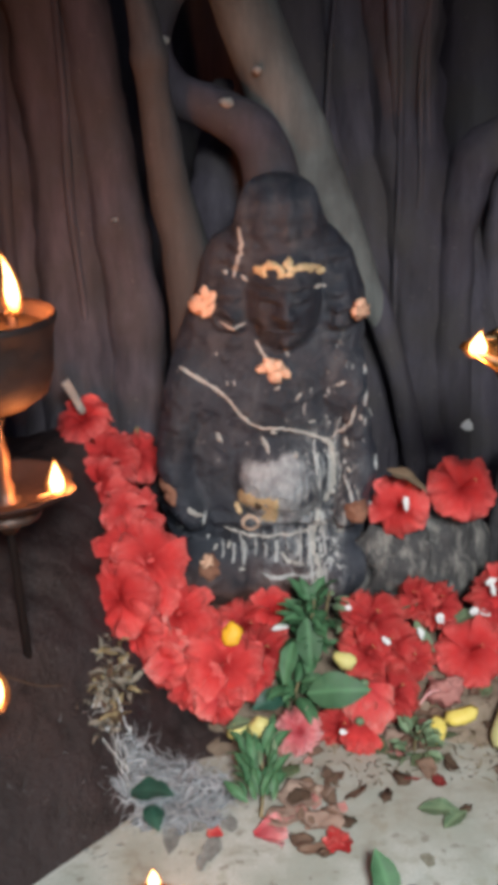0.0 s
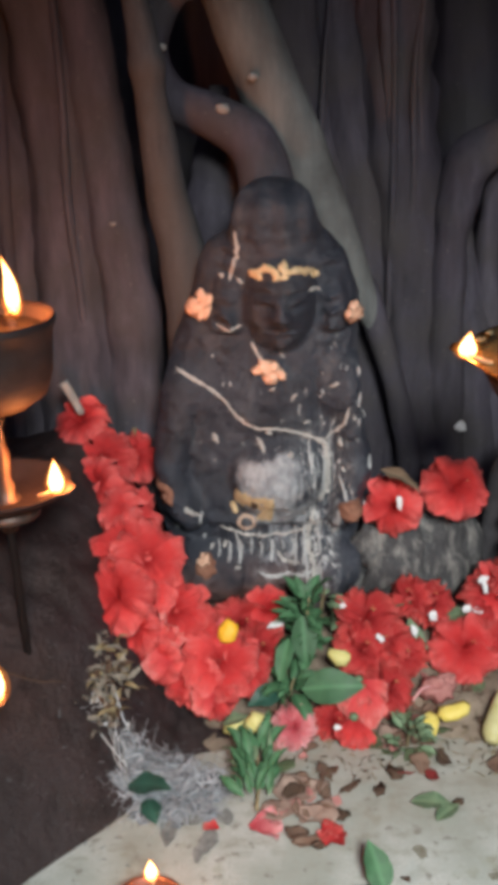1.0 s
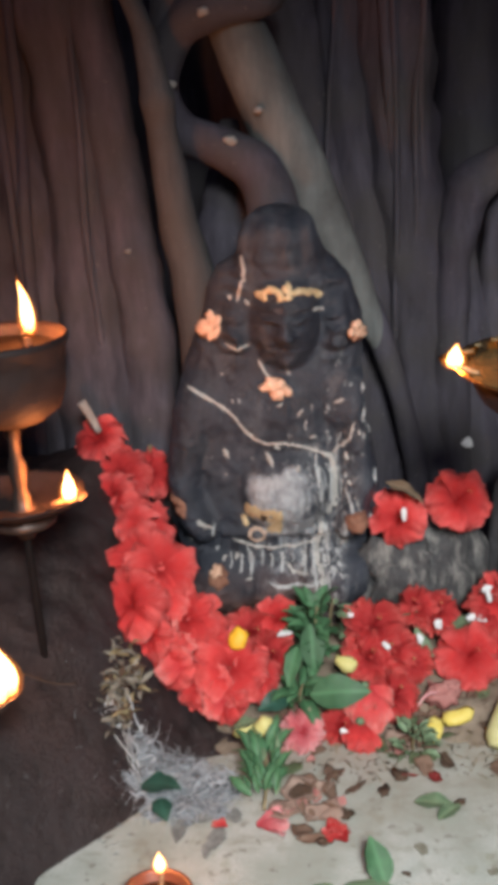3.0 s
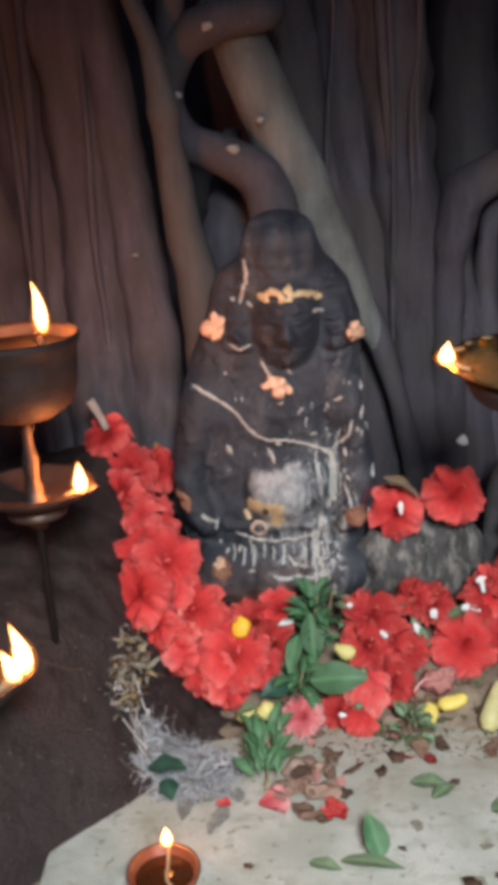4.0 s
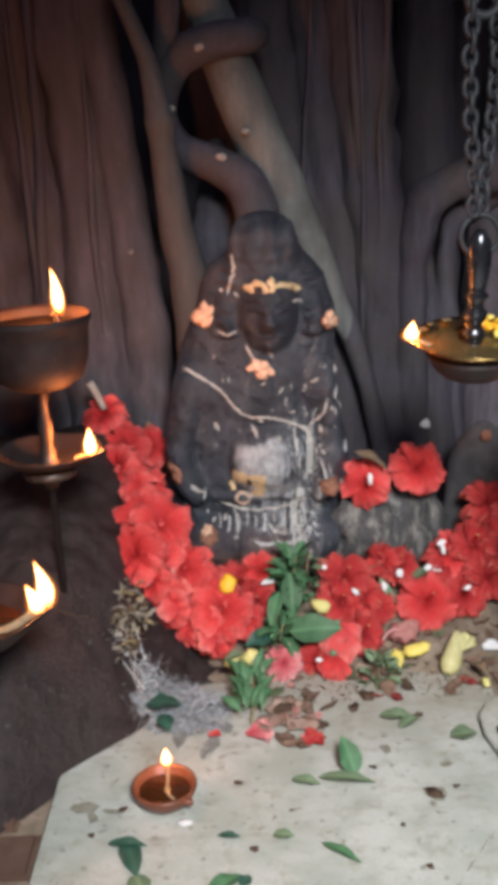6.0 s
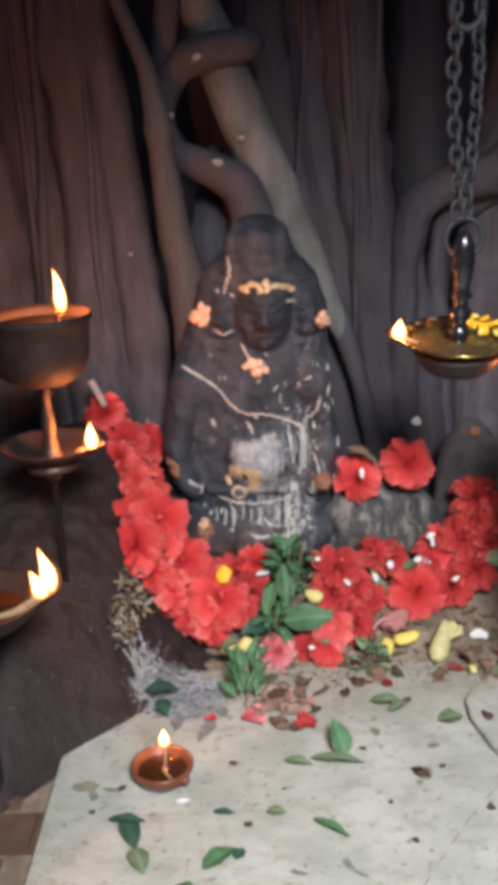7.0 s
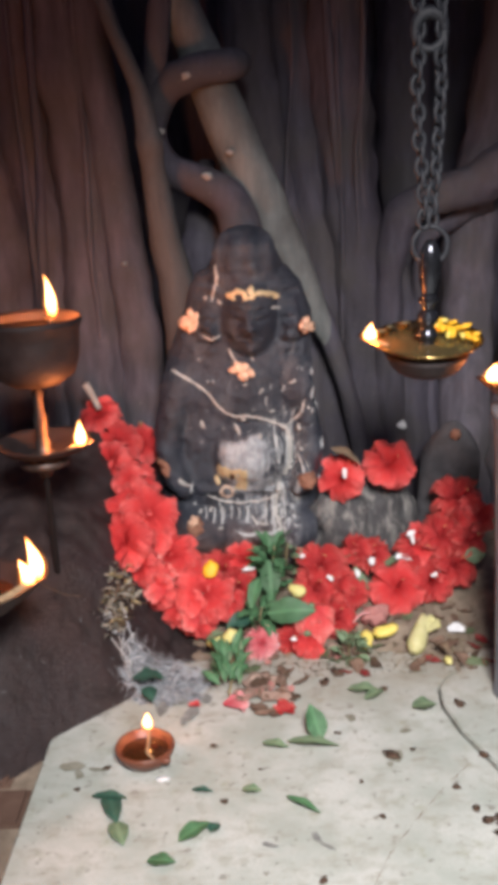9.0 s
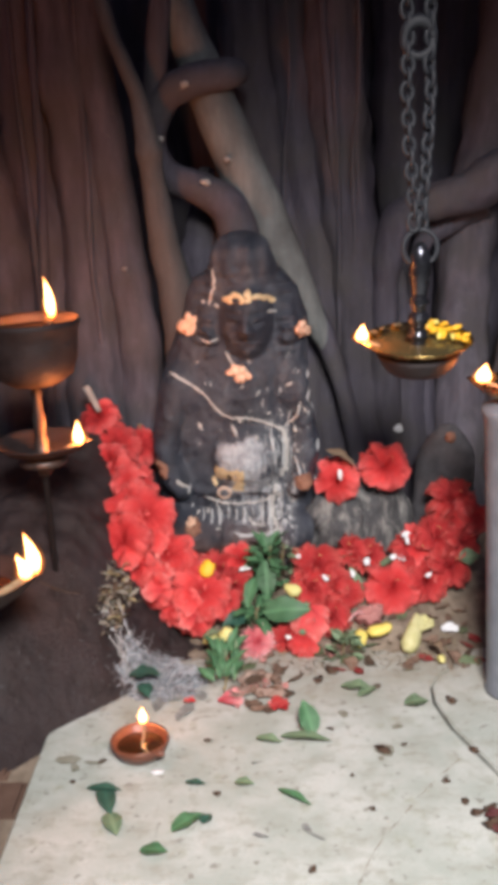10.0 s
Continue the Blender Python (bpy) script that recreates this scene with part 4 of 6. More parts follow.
for x, z, r, s in ((-0.052, 0.306, 0.007, 1), (-0.086, 0.214, 0.008, 2), (0.015, 0.315, 0.006, 3), (0.060, 0.325, 0.004, 4), (0.094, 0.372, 0.005, 5), (-0.062, 0.160, 0.005, 6), (-0.045, 0.163, 0.005, 7),
                   (0.102, 0.296, 0.005, 8), (0.105, 0.262, 0.004, 9), (-0.014, 0.500, 0.005, 10), (0.072, 0.488, 0.005, 11), (-0.035, 0.505, 0.004, 12), (0.020, 0.372, 0.004, 13), (0.045, 0.36, 0.004, 14),
                   (-0.05, 0.41, 0.003, 15), (0.118, 0.33, 0.004, 16), (0.005, 0.30, 0.006, 17), (0.040, 0.29, 0.006, 18), (-0.03, 0.135, 0.004, 19), (0.095, 0.17, 0.004, 20)):
    daub("paste_spot", (x, z), r * 0.48, r * 0.72 * (1.0 + 0.5 * (s % 3)), PASTE_PALE, "small flake of pale dried paste on the idol", "paste mark", s * 1.7, 0.4 * s, 0.003, "flakes on the idol", 0.7)


# pale flecks stand in for wet highlights, most of them on the right
fleck = random.Random(64)
for k in range(34):
    x, z = (fleck.uniform(0.055, 0.138), fleck.uniform(0.20, 0.39)) if k < 24 else (fleck.uniform(-0.11, 0.06), fleck.uniform(0.13, 0.40))
    r = fleck.uniform(0.0008, 0.0019)
    daub("paste_fleck", (x, z), r, r * fleck.uniform(1.5, 6.0), ASHY, "tiny pale fleck painted as a wet highlight on the idol", "paste mark", 2.9 * k, fleck.uniform(-0.35, 0.35), 0.0016, "flecks on the idol", 0.8)


def blossom_daub(x, z, r, seed, label):
    """A torn marigold head pressed on the stone: a few thick petals."""
    hit, normal = on_idol(x, z)
    head = thing("marigold_piece", label, "flower", "marigold pieces on the idol", Matrix.Translation(hit + normal * 0.003) @ normal.to_track_quat("Z", "Y").to_matrix().to_4x4())
    rnd = random.Random(seed)
    for i in range(6):
        a = 2 * math.pi * i / 6 + rnd.random() * 1.2
        d = r * (0.10 + 0.50 * rnd.random())
        put_part("petal", lump("petal", (r * rnd.uniform(0.4, 0.65), r * rnd.uniform(0.3, 0.5), r * 0.25), PASTE_ORANGE, seed + i, 0.8), head, "", pose(d * math.cos(a), d * math.sin(a), 0.002 + 0.003 * rnd.random(), rnd.uniform(-30, 30), rnd.uniform(-30, 30), math.degrees(a)))


blossom_daub(-0.061, 0.470, 0.019, 13, "orange marigold piece stuck over the ear")
blossom_daub(0.110, 0.458, 0.016, 2, "orange marigold piece stuck beside the ear")
blossom_daub(0.121, 0.452, 0.010, 7, "torn pale orange marigold piece beside the ear")
blossom_daub(0.014, 0.396, 0.017, 3, "orange marigold piece stuck below the neck")
blossom_daub(0.027, 0.391, 0.010, 4, "small orange marigold piece below the neck")
blossom_daub(-0.073, 0.145, 0.010, 5, "faded orange marigold piece on the knee")

# ---- smaller stones beside it ----
single("offering_stone", lump("offering_stone", (0.078, 0.055, 0.088), ASHSTONE, 4.0, 0.22, detail=4), "low round dark stone beside the idol, ash-smeared", "stone", m=pose(0.214, 1.155, 0.108))
single("offering_stone", lump("offering_stone", (0.056, 0.034, 0.068), ASHSTONE, 14.0, 0.55, detail=4), "small broken ash-smeared stone leaning by the idol", "stone", m=pose(0.170, 1.118, 0.104, 0, 12, 0))


def serpent_stone():
    rows = []
    for k in range(13):
        t = k / 12
        rows.append((0.054 * (1 - 0.06 * t) * max(0.2, 1 - max(0, t - 0.70) ** 2 * 8.5), -0.13 + 0.24 * t))
    return lathe("carved_stone", rows + [(0.006, 0.1115)], WORN_STONE, 28, 0.42)


single("carved_stone", serpent_stone(), "small upright dark carved stone with an orange dot", "stone", m=pose(0.356, 1.185, 0.162, 5, 2, 4))
single("orange_dot", lump("orange_dot", (0.0098, 0.004, 0.0095), ROSY, 3, 0.3), "orange paste dot on the carved stone", "paste mark", m=pose(0.362, 1.160, 0.254))

# ---- lamps ----
def flame_mesh(h, r, lean=0.0, seed=0.0):
    """A teardrop flame, its base at the origin. Heights run 0 to 1 in the mesh and are scaled."""
    rows = ((0.25, 0.0), (0.72, 0.08), (0.95, 0.2), (1.0, 0.32), (0.86, 0.48), (0.6, 0.64), (0.34, 0.8), (0.12, 0.93), (0.02, 1.0))
    verts, faces, steps = [], [], 14
    for k, z in rows:
        for i in range(steps):
            a = 2 * math.pi * i / steps
            verts.append((k * r / h * math.cos(a) + lean * z * z + 0.10 * lean * math.sin(7 * z + seed), k * r / h * math.sin(a), z))
    for j in range(len(rows) - 1):
        for i in range(steps):
            k = (i + 1) % steps
            faces.append((j * steps + i, j * steps + k, (j + 1) * steps + k, (j + 1) * steps + i))
    core = len(faces)
    # faint outer shells of the flame, which also put its orange glow around it
    for width, below, above in ((1.28, 0.04, 0.03), (1.6, 0.08, 0.07)):
        base = len(verts)
        for v in verts[:len(rows) * steps]:
            mid = lean * v[2] ** 2
            verts.append((mid + (v[0] - mid) * width, v[1] * width, -below + v[2] * (1 + below + above)))
        faces += [tuple(base + i for i in f) for f in faces[:core]]
    data = mesh("flame", verts, faces, FLAME)
    data.materials.append(MANTLE)
    for p in data.polygons[core:]:
        p.material_index = 1
    return data


def lit_wick(parent, x, y, z, h, r, watts, origin, lean=0.0, turn=0.0, label="small yellow oil flame"):
    """A wick over the rim with its flame; x, y, z from the lamp's base at origin."""
    ca, sa = math.cos(turn), math.sin(turn)
    put_part("wick", tube("wick", [(x - 0.022 * ca, y - 0.022 * sa, z - 0.006, 0.0022), (x - 0.008 * ca, y - 0.008 * sa, z - 0.001, 0.0026), (x, y, z + 0.004, 0.0020)], WICK, 8, 5, 0.2), parent, "charred cotton wick")
    put_part("flame", flame_mesh(h, r, lean), parent, label, Matrix.Translation((x, y, z)) @ Matrix.Diagonal((h, h, h, 1)))
    flame_lamp(origin[0] + x, origin[1] + y, origin[2] + z + h * 0.38, watts)


def dish(name, r, depth, lip, material, steps=44, spouts=(), thick=0.0025):
    """A shallow lamp dish, its rim at height 0, drawn out to a spout at the given angles."""
    outer = [(0.15, -depth), (0.55, -depth * 0.96), (0.80, -depth * 0.62), (0.95, -depth * 0.15), (1.0, 0.0), (1.0 + lip, 0.002)]
    inner = [(1.0 + lip * 0.7, 0.0035), (0.97, 0.001), (0.90, -depth * 0.2), (0.74, -depth * 0.62), (0.5, -depth * 0.85), (0.02, -depth * 0.88)]
    verts, faces = [], []
    rows = outer + inner
    for k, z in rows:
        for i in range(steps):
            a = 2 * math.pi * i / steps
            pull = sum(math.exp(-((math.atan2(math.sin(a - s), math.cos(a - s))) / 0.20) ** 2) for s in spouts)
            rr = r * k * (1 + 0.24 * pull * smoothstep(0.6, 1.0, k))
            verts.append((rr * math.cos(a), rr * math.sin(a), z + 0.004 * pull * smoothstep(0.7, 1, k)))
    for j in range(len(rows) - 1):
        for i in range(steps):
            k = (i + 1) % steps
            faces.append((j * steps + i, j * steps + k, (j + 1) * steps + k, (j + 1) * steps + i))
    faces.append(tuple(range(steps))[::-1])
    faces.append(tuple((len(rows) - 1) * steps + i for i in range(steps)))
    return mesh(name, verts, faces, material)


def oil_disc(r, material=OIL):
    return lathe("oil", [(r * 0.98, -0.0015), (r, -0.0005), (r * 0.97, 0.0)], material, 32)


# the clay lamp on the paving
clay = thing("clay_oil_lamp", "small brown clay oil lamp burning on the paving", "oil lamp", m=pose(-0.113, 0.654, 0.0))
put_part("bowl", lathe("bowl", [(0.020, 0.0), (0.027, 0.004), (0.034, 0.013), (0.0375, 0.022), (0.0368, 0.0245), (0.0345, 0.0250), (0.0325, 0.0225), (0.029, 0.014), (0.022, 0.008), (0.004, 0.006)], CLAY, 44), clay)
put_part("lip", tube("lip", [(0.020, -0.027, 0.020, 0.003), (0.029, -0.028, 0.020, 0.0045), (0.034, -0.027, 0.020, 0.003)], CLAY, 12, 5, 0.1), clay, "pinched spout of the bowl")
put_part("oil", oil_disc(0.0300), clay, "dark shining oil", pose(0, 0, 0.0155))
put_part("wick", tube("wick", [(0.012, -0.018, 0.016, 0.0016), (0.004, -0.008, 0.0175, 0.0018), (0.003, 0.008, 0.0185, 0.0018), (0.003, 0.020, 0.0245, 0.0018), (0.003, 0.027, 0.030, 0.0018)], WICK, 8, 5, 0.2), clay, "pale cotton wick")
put_part("flame", flame_mesh(0.022, 0.0055), clay, "small yellow flame", pose(0.001, 0.028, 0.029) @ Matrix.Diagonal((0.022, 0.022, 0.022, 1)))
flame_lamp(-0.112, 0.682, 0.041, 0.04)
single("wax_drip", lump("wax_drip", (0.009, 0.005, 0.002), WHITE, 5, 0.4), "white drip beside the clay lamp", "wax", m=pose(-0.088, 0.616, 0.001))

# the tall lamp on the sooty rock, with two dishes
LX, LY, LZ = -0.246, 0.848, 0.150
tall = thing("standing_oil_lamp", "tall tarnished bronze oil lamp with two burning dishes", "oil lamp", m=pose(LX, LY, LZ))
# added support, coloured near black because the foot is lost in shade
put_part("base", lathe("base", [(0.016, -0.03), (0.014, 0.004), (0.007, 0.010), (0.0042, 0.02), (0.0042, 0.172)], NEAR_BLACK_IRON), tall, "unseen near-black foot, dark to pass for shade")
put_part("stem", lathe("stem", [(0.0082, 0.165), (0.0098, 0.172), (0.0200, 0.178), (0.0320, 0.182), (0.0340, 0.189), (0.0200, 0.196), (0.0098, 0.20), (0.0103, 0.212), (0.0070, 0.220),
                               (0.0086, 0.232), (0.0094, 0.245), (0.0066, 0.255), (0.0053, 0.272), (0.0090, 0.279), (0.0053, 0.286), (0.0090, 0.293), (0.0098, 0.300)], OLD_BRASS, 32), tall, "turned stem with bright worn knobs")
put_part("lower_dish", dish("lower_dish", 0.062, 0.016, 0.05, BRONZE, 44, (-0.35,)), tall, "", pose(0, 0, 0.212))
put_part("upper_dish", lathe("upper_dish", [(0.010, 0.288), (0.034, 0.294), (0.052, 0.306), (0.059, 0.325), (0.0615, 0.350), (0.063, 0.366), (0.066, 0.371), (0.067, 0.376), (0.065, 0.380), (0.060, 0.375), (0.057, 0.352), (0.050, 0.341), (0.02, 0.337), (0.002, 0.336)], BRONZE), tall)
# added disc over the flame-lit inside; its near-black colour serves as shade
put_part("soot", lathe("soot", [(0.0560, 0.350), (0.0580, 0.366), (0.0550, 0.3675), (0.02, 0.367)], NEAR_BLACK_IRON), tall, "near-black disc added to keep the upper dish dark")
lit_wick(tall, 0.055, -0.020, 0.212, 0.034, 0.0070, 1.25, (LX, LY, LZ), 0.0, -0.35)
put_part("wick_holder", lathe("wick_holder", [(0.011, 0.338), (0.010, 0.352), (0.006, 0.362), (0.0045, 0.374), (0.003, 0.376)], BRONZE, 20), tall, "small turned wick holder", pose(0.026, 0.008, 0))
lit_wick(tall, 0.030, 0.006, 0.380, 0.052, 0.0064, 1.75, (LX, LY, LZ), -0.12, -0.9, "tall yellow oil flame")

# the low lamp on an iron post beside the paving
FX, FY = -0.307, 0.645
front = thing("post_oil_lamp", "dark oil lamp with a large flame on an iron post", "oil lamp", m=pose(FX, FY, -0.012))
# added support, kept dark to match the shade under the dish
put_part("post", lathe("post", [(0.015, -0.02), (0.015, 0.002), (0.010, 0.008), (0.0075, 0.02), (0.0070, 0.165), (0.011, 0.175), (0.012, 0.185), (0.009, 0.195), (0.010, 0.222), (0.020, 0.230)], SHADED_IRON), front, "unseen iron post added as support, darkened as in shade")
put_part("collar", lathe("collar", [(0.009, 0.196), (0.018, 0.200), (0.019, 0.207), (0.010, 0.212)], OLD_BRASS), front, "bright worn collar")
put_part("dish", dish("dish", 0.075, 0.034, 0.04, BRONZE, 52, (0.08,)), front, "oily dark dish with a spout", pose(0, 0, 0.262))
put_part("oil", oil_disc(0.063), front, "lamp oil", pose(0, 0, 0.246))
put_part("wick", tube("wick", [(0.030, -0.012, 0.248, 0.004), (0.052, -0.006, 0.252, 0.005), (0.077, 0.002, 0.266, 0.004), (0.088, 0.005, 0.274, 0.003)], WICK, 8, 5, 0.3), front, "thick charred wick")
put_part("flame", flame_mesh(0.054, 0.0088, -0.16, 1.0), front, "large ragged yellow flame", pose(0.087, 0.005, 0.268) @ Matrix.Diagonal((0.052, 0.052, 0.052, 1)))
put_part("flame", flame_mesh(0.030, 0.0080, -0.3, 2.0), front, "side tongue of the flame", pose(0.077, 0.003, 0.262) @ Matrix.Diagonal((0.032, 0.032, 0.032, 1)))
flame_lamp(FX + 0.086, FY + 0.004, 0.284, 0.65)

# the lamp on the grey pillar across the paving
PX, PY = 0.380, 0.780
pillar = thing("pillar_oil_lamp", "oil lamp burning on a grey iron pillar", "oil lamp", m=pose(PX, PY, 0.003))
put_part("pillar", lathe("pillar", [(0.034, 0.0), (0.034, 0.006), (0.032, 0.012), (0.033, 0.06), (0.036, 0.2), (0.041, 0.34), (0.044, 0.388), (0.047, 0.394), (0.047, 0.402), (0.030, 0.410), (0.02, 0.418)], PILLAR), pillar, "grey painted iron pillar")
put_part("dish", dish("dish", 0.052, 0.020, 0.05, BRASS, 44, (2.9,)), pillar, "brass dish with a spout", pose(0, 0, 0.432))
put_part("oil", oil_disc(0.043), pillar, "lamp oil", pose(0, 0, 0.422))
lit_wick(pillar, -0.046, 0.004, 0.434, 0.024, 0.0095, 0.38, (PX, PY, 0.003), 0.15, 2.9)

# the hanging lamp
HX, HY, HZ = 0.255, 0.800, 0.490
TIPPED = pose(0, 0, 0, 8, 0, 0)  # it hangs tipped forward by the weight of its oil
hung = thing("hanging_oil_lamp", "round brass oil lamp hanging on a steel chain", "oil lamp", m=pose(HX, HY, HZ))
put_part("dish", dish("dish", 0.066, 0.012, 0.04, BRASS, 56, (3.0,)), hung, "shining brass dish", TIPPED)
put_part("foot", lathe("foot", [(0.004, -0.0425), (0.024, -0.042), (0.036, -0.039), (0.043, -0.033), (0.0475, -0.026), (0.0505, -0.019), (0.053, -0.0145), (0.046, -0.012), (0.02, -0.0105)], BRONZE), hung, "tarnished bowl below the dish", TIPPED)
put_part("oil", oil_disc(0.058, GOLD_OIL), hung, "golden oil over the brass", TIPPED @ pose(0, 0, -0.0035))
put_part("stem", lathe("stem", [(0.0142, -0.019), (0.0142, -0.008), (0.0094, -0.003), (0.0112, 0.004), (0.0153, 0.008), (0.0112, 0.012), (0.0083, 0.020), (0.0136, 0.026), (0.0136, 0.032), (0.0088, 0.038), (0.0088, 0.046), (0.0136, 0.051), (0.0088, 0.057),
                               (0.0100, 0.064), (0.0130, 0.080), (0.0136, 0.094), (0.0124, 0.110), (0.0077, 0.120), (0.0047, 0.124)], STEEL, 32), hung, "turned steel stem", TIPPED)


def ring_mesh(name, a, b, r, material):
    pts = [(a * math.cos(k * math.pi / 8), 0, b * math.sin(k * math.pi / 8), r) for k in range(17)]
    return tube(name, pts, material, 10, 4)


put_part("ring", ring_mesh("ring", 0.0205, 0.0215, 0.0030, CHAIN), hung, "steel hanging ring", pose(0, -0.016, 0.117))
# two strands of small links that part upwards from the ring and meet in a shackle
small_link = ring_mesh("link", 0.0066, 0.0102, 0.0028, CHAIN)
for side in (-1, 1):
    z, k = 0.147, 0
    while z < 1.25:
        gap = 0.0050 + 0.0078 * smoothstep(0.15, 0.28, z)
        put_part("link", small_link, hung, "", pose(-0.003 + side * gap + 0.0008 * math.sin(k * 1.9 + side), -0.016 + 0.002 * math.sin(k + side), z, 0, side * 3, 20 + 90 * (k % 2) + 12 * side))
        z += 0.0148
        k += 1
put_part("shackle", tube("shackle", [(-0.003 + 0.0165 * math.cos(q * math.pi / 6), -0.016, 0.352 + 0.019 * math.sin(q * math.pi / 6), 0.0052 + 0.0022 * max(0.0, math.sin(q * math.pi / 6))) for q in range(13)], CHAIN, 12, 4, 0.1), hung, "dull iron shackle joining both strands")
lit_wick(hung, -0.071, -0.006, 0.003, 0.022, 0.0075, 0.32, (HX, HY, HZ), 0.1, 3.1)

# ---- flowers ----
def petal_mesh(name, material, lift, ruffle, seed, narrow=1.0, curl=0.25):
    """One broad petal of unit length along x, rising by lift degrees, with a ruffled rim."""
    nu, nv = 12, 13
    verts, faces = [], []
    for i in range(nu):
        u = 0.04 + 0.96 * i / (nu - 1)
        w = narrow * (0.10 + 0.62 * math.sin(math.pi * min(1, u * 0.56 + 0.02)) ** 1.6) * (1 if u < 0.8 else (1 - ((u - 0.8) / 0.26) ** 2) ** 0.5)
        for j in range(nv):
            v = -1 + 2 * j / (nv - 1)
            x = u * (1 - 0.16 * v * v * u)
            y = v * w
            z = 0.10 * v * u + ruffle * u * u * noise.noise(Vector((v * 2.6 + seed, u * 2.2, seed))) * 1.4 + 0.06 * abs(v) ** 2
            z += (0.085 * math.sin(5.5 * v + seed) + 0.028 * math.sin(11 * v + 2 * seed)) * smoothstep(0.5, 1, u) - 0.02 * math.exp(-(v / 0.2) ** 2) * u
            x += 0.06 * noise.noise(Vector((v * 3, seed, 0))) * smoothstep(0.8, 1, u)
            a = radians(lift) * (1.25 - 0.55 * u) - curl * u * u
            verts.append((x * math.cos(a) - z * math.sin(a), y, x * math.sin(a) + z * math.cos(a) - 0.12))
    for i in range(nu - 1):
        for j in range(nv - 1):
            faces.append((i * nv + j, (i + 1) * nv + j, (i + 1) * nv + j + 1, i * nv + j + 1))
    return mesh(name, verts, faces, material)


def hibiscus(name, label, material, lift, ruffle, seed, narrow=1.0, curl=0.25, stamen=True, petals=5):
    """A hibiscus of unit radius that faces up its own z."""
    f = thing(name, label, "flower", "hibiscus offerings")
    for i in range(petals):
        put_part("petal", petal_mesh("petal", material, lift + 9 * math.sin(seed + 2 * i), ruffle, seed + 3.1 * i, narrow, curl), f, "", pose(0, 0, 0.01 * i, 0, 0, i * 360 / petals + 8 * math.sin(seed * 3 + i)))
    put_part("calyx", lathe("calyx", [(0.03, -0.42), (0.09, -0.38), (0.13, -0.30), (0.12, -0.22), (0.04, -0.20)], LEAF, 10), f, "green calyx")
    if stamen:
        column = put_part("stamen", tube("stamen", [(0, 0, -0.12, 0.035), (0.03, 0.01, 0.25, 0.032), (0.09, 0.02, 0.62, 0.028), (0.13, 0.03, 0.80, 0.045), (0.15, 0.03, 0.88, 0.03)], PINK, 8, 4, 0.3, 0, seed), f, "long pink stamen column")
        put_part("pollen", lump("pollen", (0.045, 0.045, 0.08), PALE_YELLOW, seed, 0.6), column, "yellow pollen tip", pose(0.14, 0.03, 0.80))
    return f


FACE = Vector((0.0, -0.78, 0.62))


def facing(x, y, z, r, lean=(0, 0, 0), spin=0.0):
    """A pose at x, y, z with its z axis towards the visitor's side, leaned, spun and scaled."""
    d = (FACE + Vector(lean)).normalized()
    return Matrix.Translation((x, y, z)) @ d.to_track_quat("Z", "Y").to_matrix().to_4x4() @ pose(0, 0, 0, 0, 0, spin) @ Matrix.Diagonal((r, r, r, 1))


open_label, cup_label, old_label = "open red hibiscus with ruffled petals", "half-closed red hibiscus in the garland", "withered dark red hibiscus in the offering heap"
KINDS = {
    "open": hibiscus("hibiscus", open_label, RED, 32, 0.36, 1.0, 1.05, 0.55),
    "wide": hibiscus("hibiscus", "open red hibiscus strung in the garland", RED, 38, 0.26, 4.0, 1.18, 0.60, False),
    "frill": hibiscus("hibiscus", "ruffled red hibiscus strung in the garland", RED, 52, 0.62, 15.0, 1.05, 0.95, False),
    "crumpled": hibiscus("hibiscus", "crumpled pale pink hibiscus in the offering heap", FADED, 50, 0.6, 21.0, 0.8, 0.9, False),
    "cup": hibiscus("hibiscus", cup_label, RED, 56, 0.46, 7.0, 1.15, 0.70, False),
    "old": hibiscus("hibiscus", old_label, CRIMSON, 55, 0.80, 9.0, 0.72, 0.8, True),
    "pink": hibiscus("hibiscus", "fading pink hibiscus lying face down", PINK, 60, 0.36, 12.0, 0.95, 0.5, False),
}
USED = set()


def flower(kind, x, y, z, r, lean=(0, 0, 0), spin=0.0, label=""):
    m = facing(x, y, z, r, lean, spin)
    if kind in USED:
        f = copy_thing(KINDS[kind], m)
    else:
        USED.add(kind)
        f = KINDS[kind]
        f.matrix_basis = m
    f.matrix_basis = m
    if label:
        f["label"] = label
    return f


